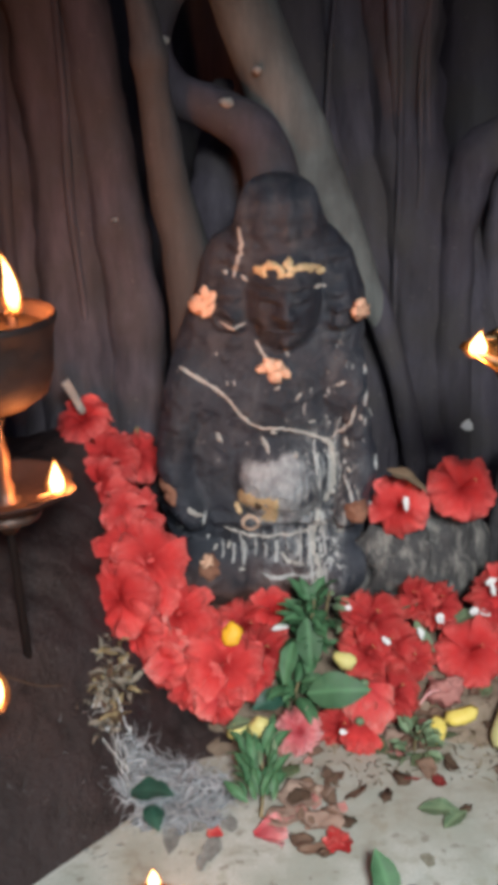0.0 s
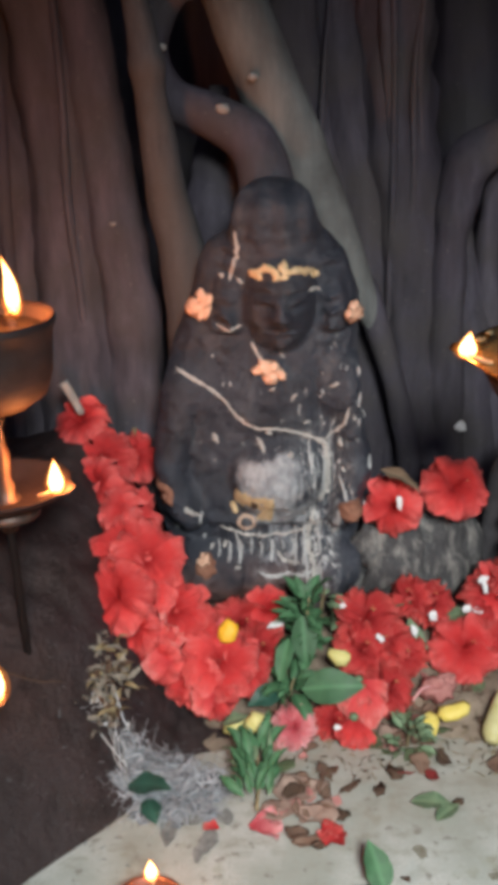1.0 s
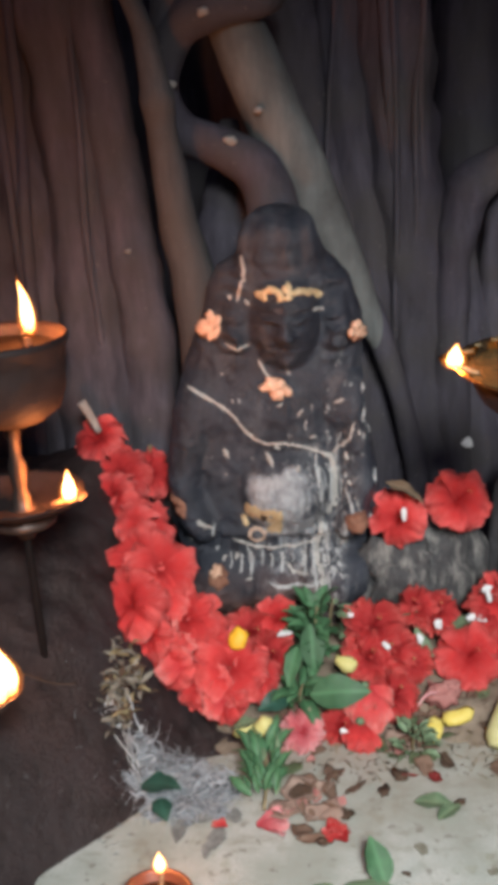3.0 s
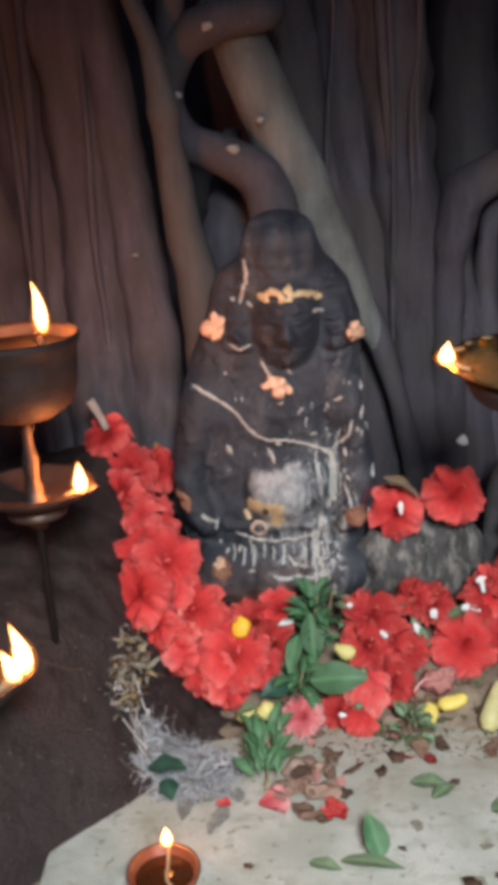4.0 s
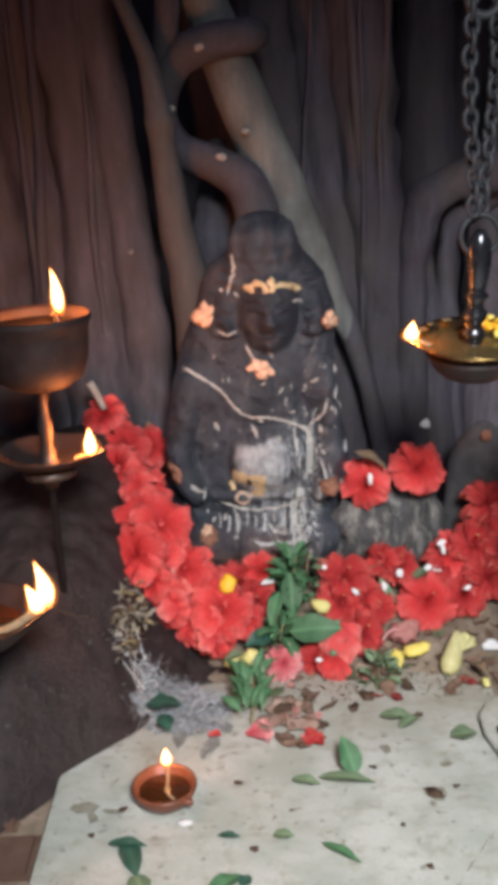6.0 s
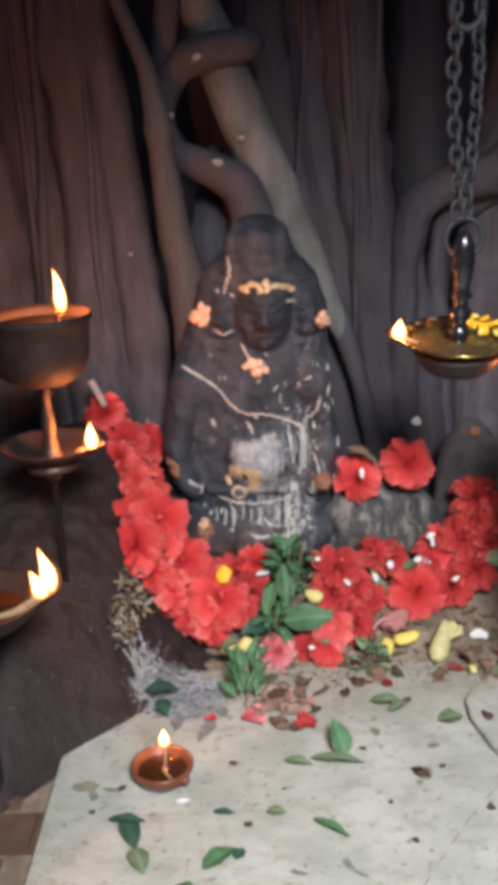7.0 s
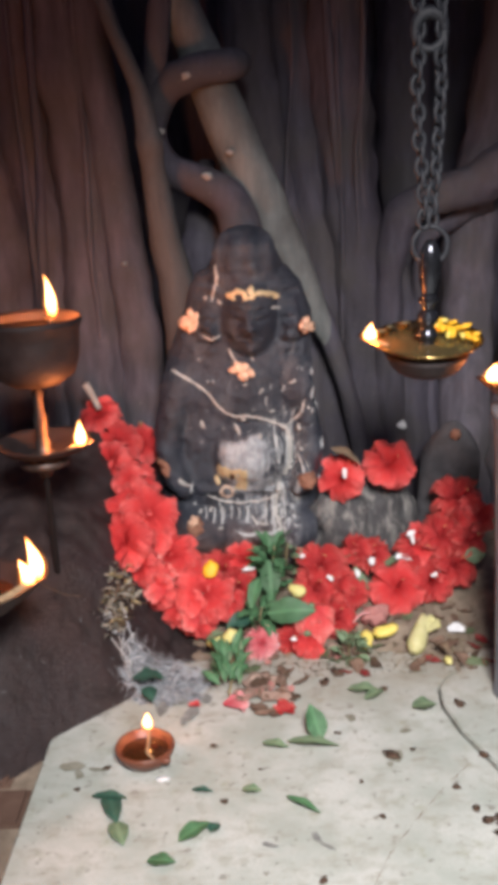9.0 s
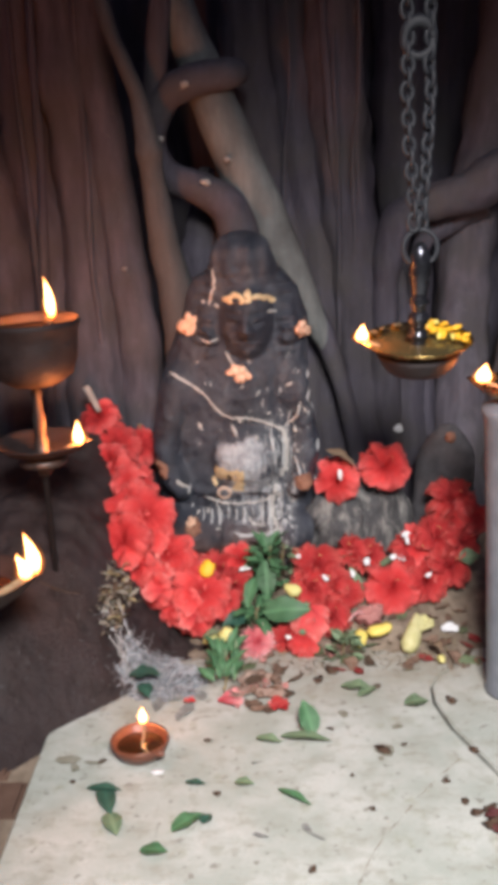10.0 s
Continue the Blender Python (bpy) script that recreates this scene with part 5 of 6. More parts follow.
rnd = random.Random(5)
for kind, x, y, z, r, lean, spin in (
        # the string of flowers that hangs over the rock
        ("cup", -0.226, 1.170, 0.305, 0.034, (-0.3, 0, 0.5), 20), ("wide", -0.196, 1.145, 0.262, 0.040, (-0.1, 0, 0), 50), ("cup", -0.160, 1.165, 0.256, 0.034, (0.7, 0, 0.2), 15),
        ("cup", -0.200, 1.110, 0.245, 0.034, (-0.6, 0, -0.2), 70), ("cup", -0.180, 1.078, 0.222, 0.040, (-0.7, 0, 0.1), 33), ("wide", -0.158, 1.070, 0.222, 0.036, (0.4, 0, 0.3), 0), ("wide", -0.166, 1.025, 0.198, 0.038, (-0.3, 0, 0.2), 10),
        ("wide", -0.132, 1.010, 0.192, 0.043, (0.3, 0, 0), 44), ("wide", -0.168, 0.975, 0.162, 0.043, (-0.3, 0, 0), 25), ("cup", -0.140, 0.985, 0.160, 0.038, (0.1, 0, 0.1), 12), ("wide", -0.104, 0.985, 0.134, 0.041, (0.4, 0, 0.1), 61),
        ("cup", -0.146, 0.958, 0.128, 0.032, (-0.5, 0, -0.2), 5), ("pink", -0.122, 0.960, 0.112, 0.034, (-0.4, 0, -0.5), 30), ("cup", -0.124, 0.945, 0.094, 0.031, (-0.3, 0, -0.4), 80), ("wide", -0.084, 0.975, 0.102, 0.040, (0.2, 0, 0), 9),
        ("wide", -0.052, 0.955, 0.084, 0.044, (0.2, 0, 0.1), 32), ("cup", -0.086, 0.940, 0.070, 0.034, (-0.2, 0, -0.3), 66), ("cup", -0.026, 0.960, 0.068, 0.034, (0.7, 0, 0), 14), ("cup", -0.062, 0.928, 0.054, 0.030, (0, 0, -0.5), 51),
        ("old", -0.030, 1.030, 0.083, 0.036, (0.2, 0, 0), 0), ("cup", 0.005, 1.045, 0.092, 0.030, (0.1, 0, 0.5), 18), ("old", -0.004, 1.000, 0.066, 0.034, (0, 0, 0), 40),
        # on the low stone
        ("wide", 0.166, 1.098, 0.208, 0.040, (-0.5, 0, -0.3), 20), ("open", 0.246, 1.105, 0.226, 0.045, (0.1, 0, 0), 5),
        # the heap before the stones
        ("open", 0.245, 1.000, 0.058, 0.046, (0, 0, 0.0), 30), ("old", 0.285, 1.045, 0.094, 0.040, (0.2, 0, 0), 15), ("old", 0.212, 1.052, 0.090, 0.032, (0, 0, 0.4), 42), ("old", 0.188, 1.058, 0.096, 0.030, (-0.3, 0, 0.2), 95), ("old", 0.172, 1.000, 0.052, 0.028, (0.2, 0, 0), 120), ("old", 0.128, 1.030, 0.084, 0.042, (0, 0, 0.3), 11),
        ("old", 0.118, 0.998, 0.062, 0.036, (0.2, 0, 0), 71), ("crumpled", 0.032, 0.912, 0.018, 0.029, (0, 0, 0.2), 26), ("old", 0.078, 0.925, 0.014, 0.026, (0.1, 0, 0), 13),
        ("old", 0.146, 0.960, 0.030, 0.034, (0.3, 0, 0.2), 55), ("old", 0.150, 1.010, 0.062, 0.034, (-0.3, 0, 0.2), 39),
        ("old", 0.356, 1.110, 0.160, 0.042, (0.2, 0, 0.1), 5), ("wide", 0.386, 1.095, 0.140, 0.036, (0.4, 0, 0), 33), ("old", 0.322, 1.055, 0.118, 0.040, (0, 0, 0.1), 60), ("old", 0.338, 1.030, 0.078, 0.040, (0.2, 0, 0), 20), ("wide", 0.290, 1.050, 0.108, 0.038, (-0.1, 0, 0.1), 72),
        ("old", 0.362, 1.055, 0.108, 0.036, (0.4, 0, 0), 13), ("old", 0.300, 1.010, 0.060, 0.036, (0, 0, 0), 28), ("wide", 0.345, 1.080, 0.132, 0.036, (-0.2, 0, 0.1), 2)):
    if kind == "wide" and x < 0:
        flower("frill" if spin % 4 else kind, x, y - 0.010, z + 0.004, r * 1.04, lean, spin)
    else:
        flower(kind, x, y, z, r * (0.95 if kind in ("open", "wide") else 1.04), lean, spin)

# limp blossoms whose petals hang down over the edge of the heap
for label, material, x, y, z, petals in (
        ("faded pink hibiscus with limp petals drooping over the heap", PINK, 0.108, 0.934, 0.064, ((-112, 0.044, 0.0), (-78, 0.056, 0.003), (-40, 0.042, 0.0), (-95, 0.034, 0.006))),
        ("limp red hibiscus hanging at the heap's edge", RED, 0.100, 0.905, 0.034, ((-75, 0.040, 0.0), (-115, 0.034, 0.003), (-95, 0.036, 0.005)))):
    limp = thing("hibiscus", label, "flower", "hibiscus offerings", facing(x, y, z, 1.0, (0, 0, 0.1)))
    for k, (turn, r, up) in enumerate(petals):
        put_part("petal", petal_mesh("petal", material, 14, 0.30, 31.0 + 2.3 * k + 10 * x, 0.62, 0.45), limp, "", pose(0, 0, up, 0, 0, turn) @ Matrix.Diagonal((r, r, r, 1)))
    put_part("calyx", lathe("calyx", [(0.002, -0.006), (0.006, -0.003), (0.005, 0.004), (0.001, 0.007)], LEAF_PALE, 10), limp, "pale green calyx")

for k, (x, y, z, r) in enumerate(((0.206, 0.948, 0.036, 0.015), (0.194, 0.953, 0.034, 0.011), (0.216, 0.956, 0.042, 0.010))):
    single("withered_blossom", lump("withered_blossom", (r, r * 0.8, r * 0.9), PINK_BIT, 4.1 * k, 0.9, detail=3), "withered pinkish blossom knot beside the yellow petals", "flower", "withered blossoms", pose(x, y, z, 0, 0, 40 * k))
single("flower_stalk", tube("flower_stalk", [(0.196, 0.945, 0.044, 0.0022), (0.182, 0.934, 0.048, 0.0020), (0.170, 0.924, 0.040, 0.0012)], FADED, 8, 5, 0.15), "pale pink withered flower stalk on the heap", "stalk")

# torn petals on the paving
red_petal, crimson_petal, pink_petal = (petal_mesh("fallen_petal", m, 12, 0.35, s, 0.8, 0.2) for m, s in ((FADED, 2.0), (CRIMSON, 5.0), (PINK, 8.0)))
for data, x, y, r, spin in ((red_petal, -0.022, 0.770, 0.036, 8), (crimson_petal, 0.052, 0.752, 0.028, 40), (crimson_petal, 0.074, 0.742, 0.026, 130), (pink_petal, -0.052, 0.768, 0.018, 150), (pink_petal, 0.056, 0.742, 0.020, 80)):
    single("fallen_petal", data, "crumpled hibiscus petal fallen on the paving", "petal", "fallen petals", pose(x, y, 0.006, 0, 0, spin) @ Matrix.Diagonal((r, r, r * 0.8, 1)))


for x, y, z, r, spin in ((-0.102, 0.932, 0.106, 0.040, 195), (-0.058, 0.915, 0.066, 0.032, 215), (-0.128, 1.000, 0.160, 0.034, 20)):
    single("loose_petal", pink_petal, "pale pink petal bent out of the garland", "petal", "loose petals in the garland", facing(x, y, z, r, (0, 0, 0.2), spin))

# ---- leaves ----
def leaf_mesh(name, length, width, material, bend=0.15, fold=0.2, seed=0.0):
    """A leaf along x from its stalk, folded on the midrib, with a little thickness."""
    nu, nv = 11, 7
    verts, faces = [], []
    for side in (0, 1):
        for i in range(nu):
            u = i / (nu - 1)
            w = width * 0.5 * max(0.02, math.sin(math.pi * u ** 0.80)) ** 0.95 * (1 + 0.16 * noise.noise(Vector((u * 5, seed, 2))))
            for j in range(nv):
                v = -1 + 2 * j / (nv - 1)
                z = length * (bend * math.sin(math.pi * u * 0.9) - 0.2 * bend * u) + fold * abs(v) * w + 0.35 * w * v * noise.noise(Vector((u * 2, seed, 7))) + 0.10 * w * math.sin(14 * u + seed) * v * v + 0.02 * length * noise.noise(Vector((u * 3 + seed, v * 2, seed)))
                verts.append((length * u, v * w, z - 0.0006 * side))
    n = nu * nv
    for i in range(nu - 1):
        for j in range(nv - 1):
            q = (i * nv + j, (i + 1) * nv + j, (i + 1) * nv + j + 1, i * nv + j + 1)
            faces.append(q)
            faces.append(tuple(n + k for k in q[::-1]))
    return mesh(name, verts, faces, material)


def leaf(x, y, z, length, width, spin, material=LEAF, pitch=0.0, bend=0.08, fold=0.2, label="green leaf lying on the paving", seed=0.0, roll=0.0):
    return single("leaf", leaf_mesh("leaf", length, width, material, bend, fold, seed), label, "leaf", "scattered leaves", pose(x, y, z, 0, 0, spin) @ pose(0, 0, 0, roll, -pitch, 0))


for args in ((-0.170, 0.585, 0.003, 0.044, 0.016, -8, LEAF_DARK), (-0.150, 0.587, 0.003, 0.056, 0.024, -72, LEAF_DARK), (-0.135, 0.538, 0.003, 0.042, 0.024, -70, LEAF_PALE), (-0.060, 0.503, 0.003, 0.045, 0.024, 42), (-0.092, 0.473, 0.003, 0.032, 0.021, -5),
             (-0.026, 0.516, 0.003, 0.018, 0.016, 60, LEAF_DARK), (-0.052, 0.592, 0.003, 0.026, 0.010, -10, LEAF_DARK), (0.008, 0.590, 0.003, 0.024, 0.016, -10, LEAF_PALE), (0.060, 0.575, 0.003, 0.050, 0.012, -40),
             (0.064, 0.682, 0.004, 0.066, 0.020, -12, LEAF_PALE), (0.032, 0.682, 0.003, 0.036, 0.018, -20, LEAF_PALE), (0.232, 0.750, 0.004, 0.034, 0.030, 10, LEAF_PALE), (0.150, 0.800, 0.004, 0.045, 0.026, -10, LEAF_PALE),
             (0.172, 0.772, 0.004, 0.036, 0.018, 40, LEAF_PALE)):
    leaf(*args)
leaf(0.107, 0.680, 0.006, 0.048, 0.028, 110, LEAF, 38, 0.05, 0.2, "fresh green leaf propped upright on the paving")
leaf(0.042, 0.930, 0.056, 0.074, 0.042, -4, LEAF, 4, 0.10, 0.15, "broad shining green leaf on the offering heap", 2.0, 42)
leaf(0.046, 1.000, 0.112, 0.062, 0.032, -84, LEAF, -62, 0.10, 0.25, "long green leaf drooping over the offering heap", 3.0)
leaf(0.020, 0.945, 0.046, 0.046, 0.028, 205, LEAF_DARK, -10, 0.1, 0.2, "broad green leaf in the offering heap", 4.0, -30)
leaf(0.030, 0.985, 0.090, 0.056, 0.022, -110, LEAF, -45, 0.1, 0.2, "long green leaf drooping over the offering heap", 4.8)
leaf(0.190, 1.000, 0.036, 0.060, 0.026, 100, LEAF_PALE, 45, 0.1, 0.2, "dull green leaf standing among the petals", 5.0)
leaf(0.155, 1.055, 0.086, 0.060, 0.030, 12, LEAF_PALE, 5, 0.1, 0.2, "dull green leaf on the heap", 6.0)
leaf(0.226, 1.026, 0.082, 0.036, 0.022, 10, LEAF_PALE, 15, 0.1, 0.2, "small dull green leaf on the heap", 7.0)
leaf(0.150, 1.088, 0.262, 0.056, 0.024, -25, DEAD_LEAF, -25, 0.1, 0.2, "dry olive leaf behind the flowers", 8.0)
leaf(0.286, 0.893, 0.014, 0.044, 0.018, -70, DEAD_LEAF, 12, 0.15, 0.4, "curled brown leaf beside the pale bud", 13.0)
leaf(-0.050, 0.900, 0.034, 0.036, 0.020, 0, LEAF_PALE, 10, 0.1, 0.2, "pale green leaf in the offering heap", 9.0)
leaf(-0.150, 0.815, 0.024, 0.050, 0.034, -15, LEAF_DARK, 5, 0.1, 0.1, "dark green leaf lying on the ash", 10.0)
leaf(-0.128, 0.800, 0.018, 0.036, 0.022, -70, LEAF_DARK, -5, 0.1, 0.1, "dark green leaf lying on the ash", 11.0)
leaf(0.352, 1.020, 0.096, 0.034, 0.027, 4, LEAF_PALE, 5, 0.05, 0.2, "pale round leaf caught at the edge of the flowers", 12.0, 45)


def sprig(label, x, y, z, count, size, spread, high, seed, material=LEAF):
    """A bunch of small leaves on short stalks."""
    r = random.Random(seed)
    s = thing("leaf_sprig", label, "leaves", "sprigs in the offering", pose(x, y, z))
    shapes = [leaf_mesh("leaf", size * k, size * k * 0.46, material, 0.15, 0.3, seed + k) for k in (0.75, 1.0, 1.2)]
    put_part("stalk", tube("stalk", [(0, 0.01, -0.01, 0.002), (0, 0, high * 0.5, 0.0018), (0.004, -0.004, high, 0.001)], DRY, 8, 5, 0.1), s, "thin stalk")
    for i in range(count):
        a = r.uniform(0, 360)
        h = high * (i + 0.5) / count
        q = spread * (1 - 0.5 * i / count)
        put_part("leaf", shapes[i % 3], s, "", pose(q * 0.4 * math.cos(radians(a)), q * 0.5 * math.sin(radians(a)), h, 0, 0, a) @ pose(0, 0, 0, r.uniform(-35, 35), r.uniform(-50, 20), 0))


def lying_sprig(label, x, y, z, count, size, half, seed, material=LEAF):
    """A leafy shoot lying on the ground, its tips towards the idol."""
    r = random.Random(seed)
    s = thing("leaf_sprig", label, "leaves", "sprigs in the offering", pose(x, y, z))
    shapes = [leaf_mesh("leaf", size * k, size * k * 0.30, material, 0.2, 0.35, seed + k) for k in (0.75, 1.0, 1.25)]
    pale = leaf_mesh("leaf", size * 0.8, size * 0.2, LEAF_PALE, 0.2, 0.3, seed)
    put_part("stalk", tube("stalk", [(0, -half, 0.002, 0.0018), (0.003, 0, 0.008, 0.0018), (0, half, 0.014, 0.001)], DRY, 8, 5, 0.1), s, "thin stalk")
    for i in range(count):
        f = -0.8 + 1.7 * i / count
        side = r.choice((-1, 1))
        put_part("leaf", pale if i % 7 == 3 else shapes[i % 3], s, "", pose(side * r.uniform(0, 0.016), half * f, 0.006 + 0.012 * r.random() + 0.010 * (f + 0.8), 0, 0, 90 - side * r.uniform(0, 50)) @ pose(0, 0, 0, r.uniform(-30, 30), r.uniform(-45, 5), 0))


sprig("bunch of fresh green leaves before the idol", 0.052, 1.008, 0.056, 52, 0.029, 0.036, 0.078, 1)
sprig("bunch of fresh green leaves before the idol", 0.074, 1.050, 0.070, 22, 0.018, 0.034, 0.050, 2, LEAF_PALE)
sprig("bunch of green leaves in the offering heap", 0.030, 0.955, 0.020, 20, 0.034, 0.034, 0.036, 3)
lying_sprig("fresh green leafy shoot lying on the paving edge", -0.013, 0.838, 0.006, 62, 0.029, 0.048, 4)
sprig("withered olive sprig at the paving edge", 0.160, 0.885, 0.008, 26, 0.018, 0.036, 0.030, 5, LEAF_PALE)
sprig("small dull green sprig in the offering heap", 0.096, 1.045, 0.055, 10, 0.020, 0.024, 0.035, 6, LEAF_PALE)

# ---- pale and yellow petals ----
def torn_mesh(name, rx, ry, material, seed):
    """A torn scrap of petal: an uneven outline, cupped and creased, with a little thickness."""
    rings, sides = 4, 18
    verts, faces = [], []
    r = random.Random(int(seed * 1000) % 9973)
    turns = [2 * math.pi * (k + r.uniform(-0.3, 0.3)) / 6 for k in range(6)]
    corner = [(math.cos(t) * q, math.sin(t) * q) for t, q in zip(turns, [r.uniform(0.6, 1.25) for _ in range(6)])]
    for face in (0, 1):
        for j in range(rings + 1):
            for i in range(sides):
                k = i / sides * 6
                (ax, ay), (bx, by) = corner[int(k) % 6], corner[(int(k) + 1) % 6]
                x, y = rx * j / rings * (ax + (bx - ax) * (k % 1)), ry * j / rings * (ay + (by - ay) * (k % 1))
                z = 0.22 * min(rx, ry) * (j / rings) ** 2 + 0.3 * min(rx, ry) * noise.noise(Vector((x / rx * 1.4 + seed, y / ry * 1.4, seed)))
                verts.append((x, y, z - 0.0007 * face))
    n = (rings + 1) * sides
    for j in range(rings):
        for i in range(sides):
            k = (i + 1) % sides
            q = (j * sides + i, (j + 1) * sides + i, (j + 1) * sides + k, j * sides + k)
            faces += [q, tuple(n + m for m in q[::-1])]
    for i in range(sides):
        k = (i + 1) % sides
        faces.append((rings * sides + i, n + rings * sides + i, n + rings * sides + k, rings * sides + k))
    return mesh(name, verts, faces, material)


def petal_bit(name, x, y, z, rx, ry, spin, material, label, tilt=35, seed=0.0, group="loose petals", rz=0.0):
    """A torn petal lying at x, y, z, tilted towards the visitor."""
    shape = lump(name, (rx, ry, max(rz, 0.003)), material, seed + 10 * x, 0.45) if material in (YELLOW, GOLDEN, PALE_YELLOW) else torn_mesh(name, rx, ry, material, seed + 10 * abs(x) + 3 * y)
    single(name, shape, label, "petal", group, pose(x, y, z, tilt, 0, 0) @ pose(0, 0, 0, 0, 0, spin))


for x, y, z, rx, ry, spin in ((0.014, 1.006, 0.096, 0.013, 0.007, 15), (0.099, 1.040, 0.100, 0.006, 0.012, 0), (0.140, 0.992, 0.082, 0.014, 0.006, -32), (0.207, 1.010, 0.100, 0.010, 0.009, 40), (0.250, 1.020, 0.102, 0.012, 0.008, 10), (0.262, 1.018, 0.100, 0.010, 0.007, -40),
                              (0.184, 1.010, 0.080, 0.007, 0.012, 0), (0.270, 1.030, 0.136, 0.010, 0.005, 30), (0.272, 1.026, 0.128, 0.005, 0.011, 0), (0.170, 1.060, 0.228, 0.005, 0.016, -12), (0.079, 0.880, 0.040, 0.007, 0.005, 0), (0.300, 0.985, 0.085, 0.008, 0.006, 20)):
    petal_bit("white_petal", x, y, z, rx * 0.74, ry * 0.74, spin, WHITE, "white petal piece on the red flowers", 45)
petal_bit("white_petal", 0.325, 0.935, 0.018, 0.016, 0.010, -8, WHITE, "white petal lying on the earth", 20)
petal_bit("white_petal", 0.292, 1.300, 0.232, 0.010, 0.009, 20, WHITE, "white petal caught on a root", 70)
petal_bit("golden_petal", -0.041, 0.960, 0.120, 0.012, 0.014, 0, GOLDEN, "golden yellow petal on the garland", 50)
petal_bit("yellow_petal", 0.216, 0.915, 0.030, 0.021, 0.0095, 14, YELLOW, "bright yellow petal before the heap", 35, rz=0.004)
petal_bit("yellow_petal", 0.186, 0.898, 0.026, 0.011, 0.015, -10, YELLOW, "bright yellow petal before the heap", 30, rz=0.006)
petal_bit("yellow_petal", -0.012, 0.892, 0.042, 0.012, 0.012, 0, PALE_YELLOW, "small pale yellow flower bud", 40, rz=0.009)
petal_bit("yellow_petal", -0.036, 0.898, 0.034, 0.014, 0.009, 20, PALE_YELLOW, "pale yellow-green petal by the leaves", 30)
petal_bit("yellow_petal", 0.088, 0.960, 0.078, 0.015, 0.009, -20, PALE_YELLOW, "pale yellow petal among the leaves", 40, rz=0.006)
petal_bit("yellow_petal", 0.300, 0.858, 0.010, 0.006, 0.008, 0, PALE_YELLOW, "pale yellow scrap on the earth", 20)
bud = thing("flower_bud", "pale yellow folded flower bud on the earth", "flower", m=pose(0.262, 0.900, 0.018, 0, -30, 62))
put_part("bud", tube("bud", [(-0.020, 0, 0, 0.008), (-0.008, 0, 0, 0.0145), (0.008, 0, 0.002, 0.013), (0.026, 0.002, 0.004, 0.009), (0.044, 0.004, 0.004, 0.004)], BUD, 12, 6, 0.15), bud)
put_part("petal", petal_mesh("petal", BUD, 10, 0.2, 3.0, 0.5, 0.2), bud, "loose pale petal", pose(0.01, -0.006, 0.008, 0, 0, -20) @ Matrix.Diagonal((0.036, 0.036, 0.036, 1)))
# yellow petals lying in the hanging dish
for i in range(34):
    a, d = rnd.uniform(-0.45, 1.5), rnd.uniform(0.026, 0.060)
    petal_bit("marigold_petal", HX + d * math.cos(a), HY + d * math.sin(a), HZ + 0.14 * d * math.sin(a) + 0.001 + 0.009 * rnd.random(), 0.0075 * rnd.uniform(0.7, 1.2), 0.0036, rnd.uniform(0, 180), rnd.choice((YELLOW, GOLDEN, GOLDEN)), "golden petal lying in the hanging dish", rnd.uniform(-35, 35), i, "petals in the hanging dish")
for a in (1.9, 2.3, 2.6):
    petal_bit("marigold_petal", HX + 0.060 * math.cos(a), HY + 0.060 * math.sin(a), HZ + 0.0084 * math.sin(a) + 0.003, 0.007, 0.005, 30 * a, DRY, "dry petal lying in the hanging dish", 0, a, "petals in the hanging dish")

# torn and wilted bits between the paving and the heap
mixed = [torn_mesh("wilted_petal", 0.012 * k, 0.008 * k, m, 3.3 * j) for j, (m, k) in enumerate(((CRIMSON_BIT, 1.0), (CRIMSON_BIT, 1.5), (PINK_BIT, 1.0), (PINK_BIT, 0.7), (DULL_BIT, 1.2), (DULL_BIT, 1.6), (DARK_BIT, 1.3), (BROWN_BIT, 1.6), (BROWN_BIT, 1.1)))]
names = ("wilted crimson petal scrap before the idol", "wilted crimson petal scrap before the idol", "pale pink petal scrap before the idol", "pale pink petal scrap before the idol", "dull green leaf scrap before the idol",
         "dull green leaf scrap before the idol", "dark withered scrap before the idol", "brown withered petal before the idol", "brown withered petal before the idol")
clutter = random.Random(77)
for i in range(100):
    k = clutter.choice((2, 3, 6, 7, 7, 8)) if i < 16 else clutter.choice((0, 2, 3, 4, 5, 6, 7, 7, 8, 8))
    if i < 16:
        x, y = clutter.gauss(0.035, 0.030), clutter.gauss(0.800, 0.030)
    elif i < 48:
        x, y = clutter.uniform(-0.02, 0.20), clutter.uniform(0.86, 0.96)
    else:
        x, y = clutter.uniform(0.10, 0.36), clutter.uniform(0.84, 0.99)
    z = max(0.0, bank(x, y)) + clutter.uniform(0.002, 0.006)
    single("wilted_petal", mixed[k], names[k], "petal", "wilted scraps", pose(x, y, z, clutter.uniform(-15, 35), clutter.uniform(-25, 25), clutter.uniform(0, 360)))

for k, (x, y, rx, ry, spin) in enumerate(((0.030, 0.820, 0.032, 0.026, 10), (0.048, 0.788, 0.030, 0.020, -20), (0.010, 0.792, 0.022, 0.018, 40), (0.036, 0.748, 0.024, 0.009, 5), (0.145, 0.905, 0.026, 0.020, 0))):
    single("sodden_petal", torn_mesh("sodden_petal", rx, ry, SODDEN if k != 3 else BROWN_BIT, 2.7 * k + 1), "sodden brownish pink petal mush before the idol", "petal", "sodden petals", pose(x, y, max(0, bank(x, y)) + 0.003, 0, 0, spin))

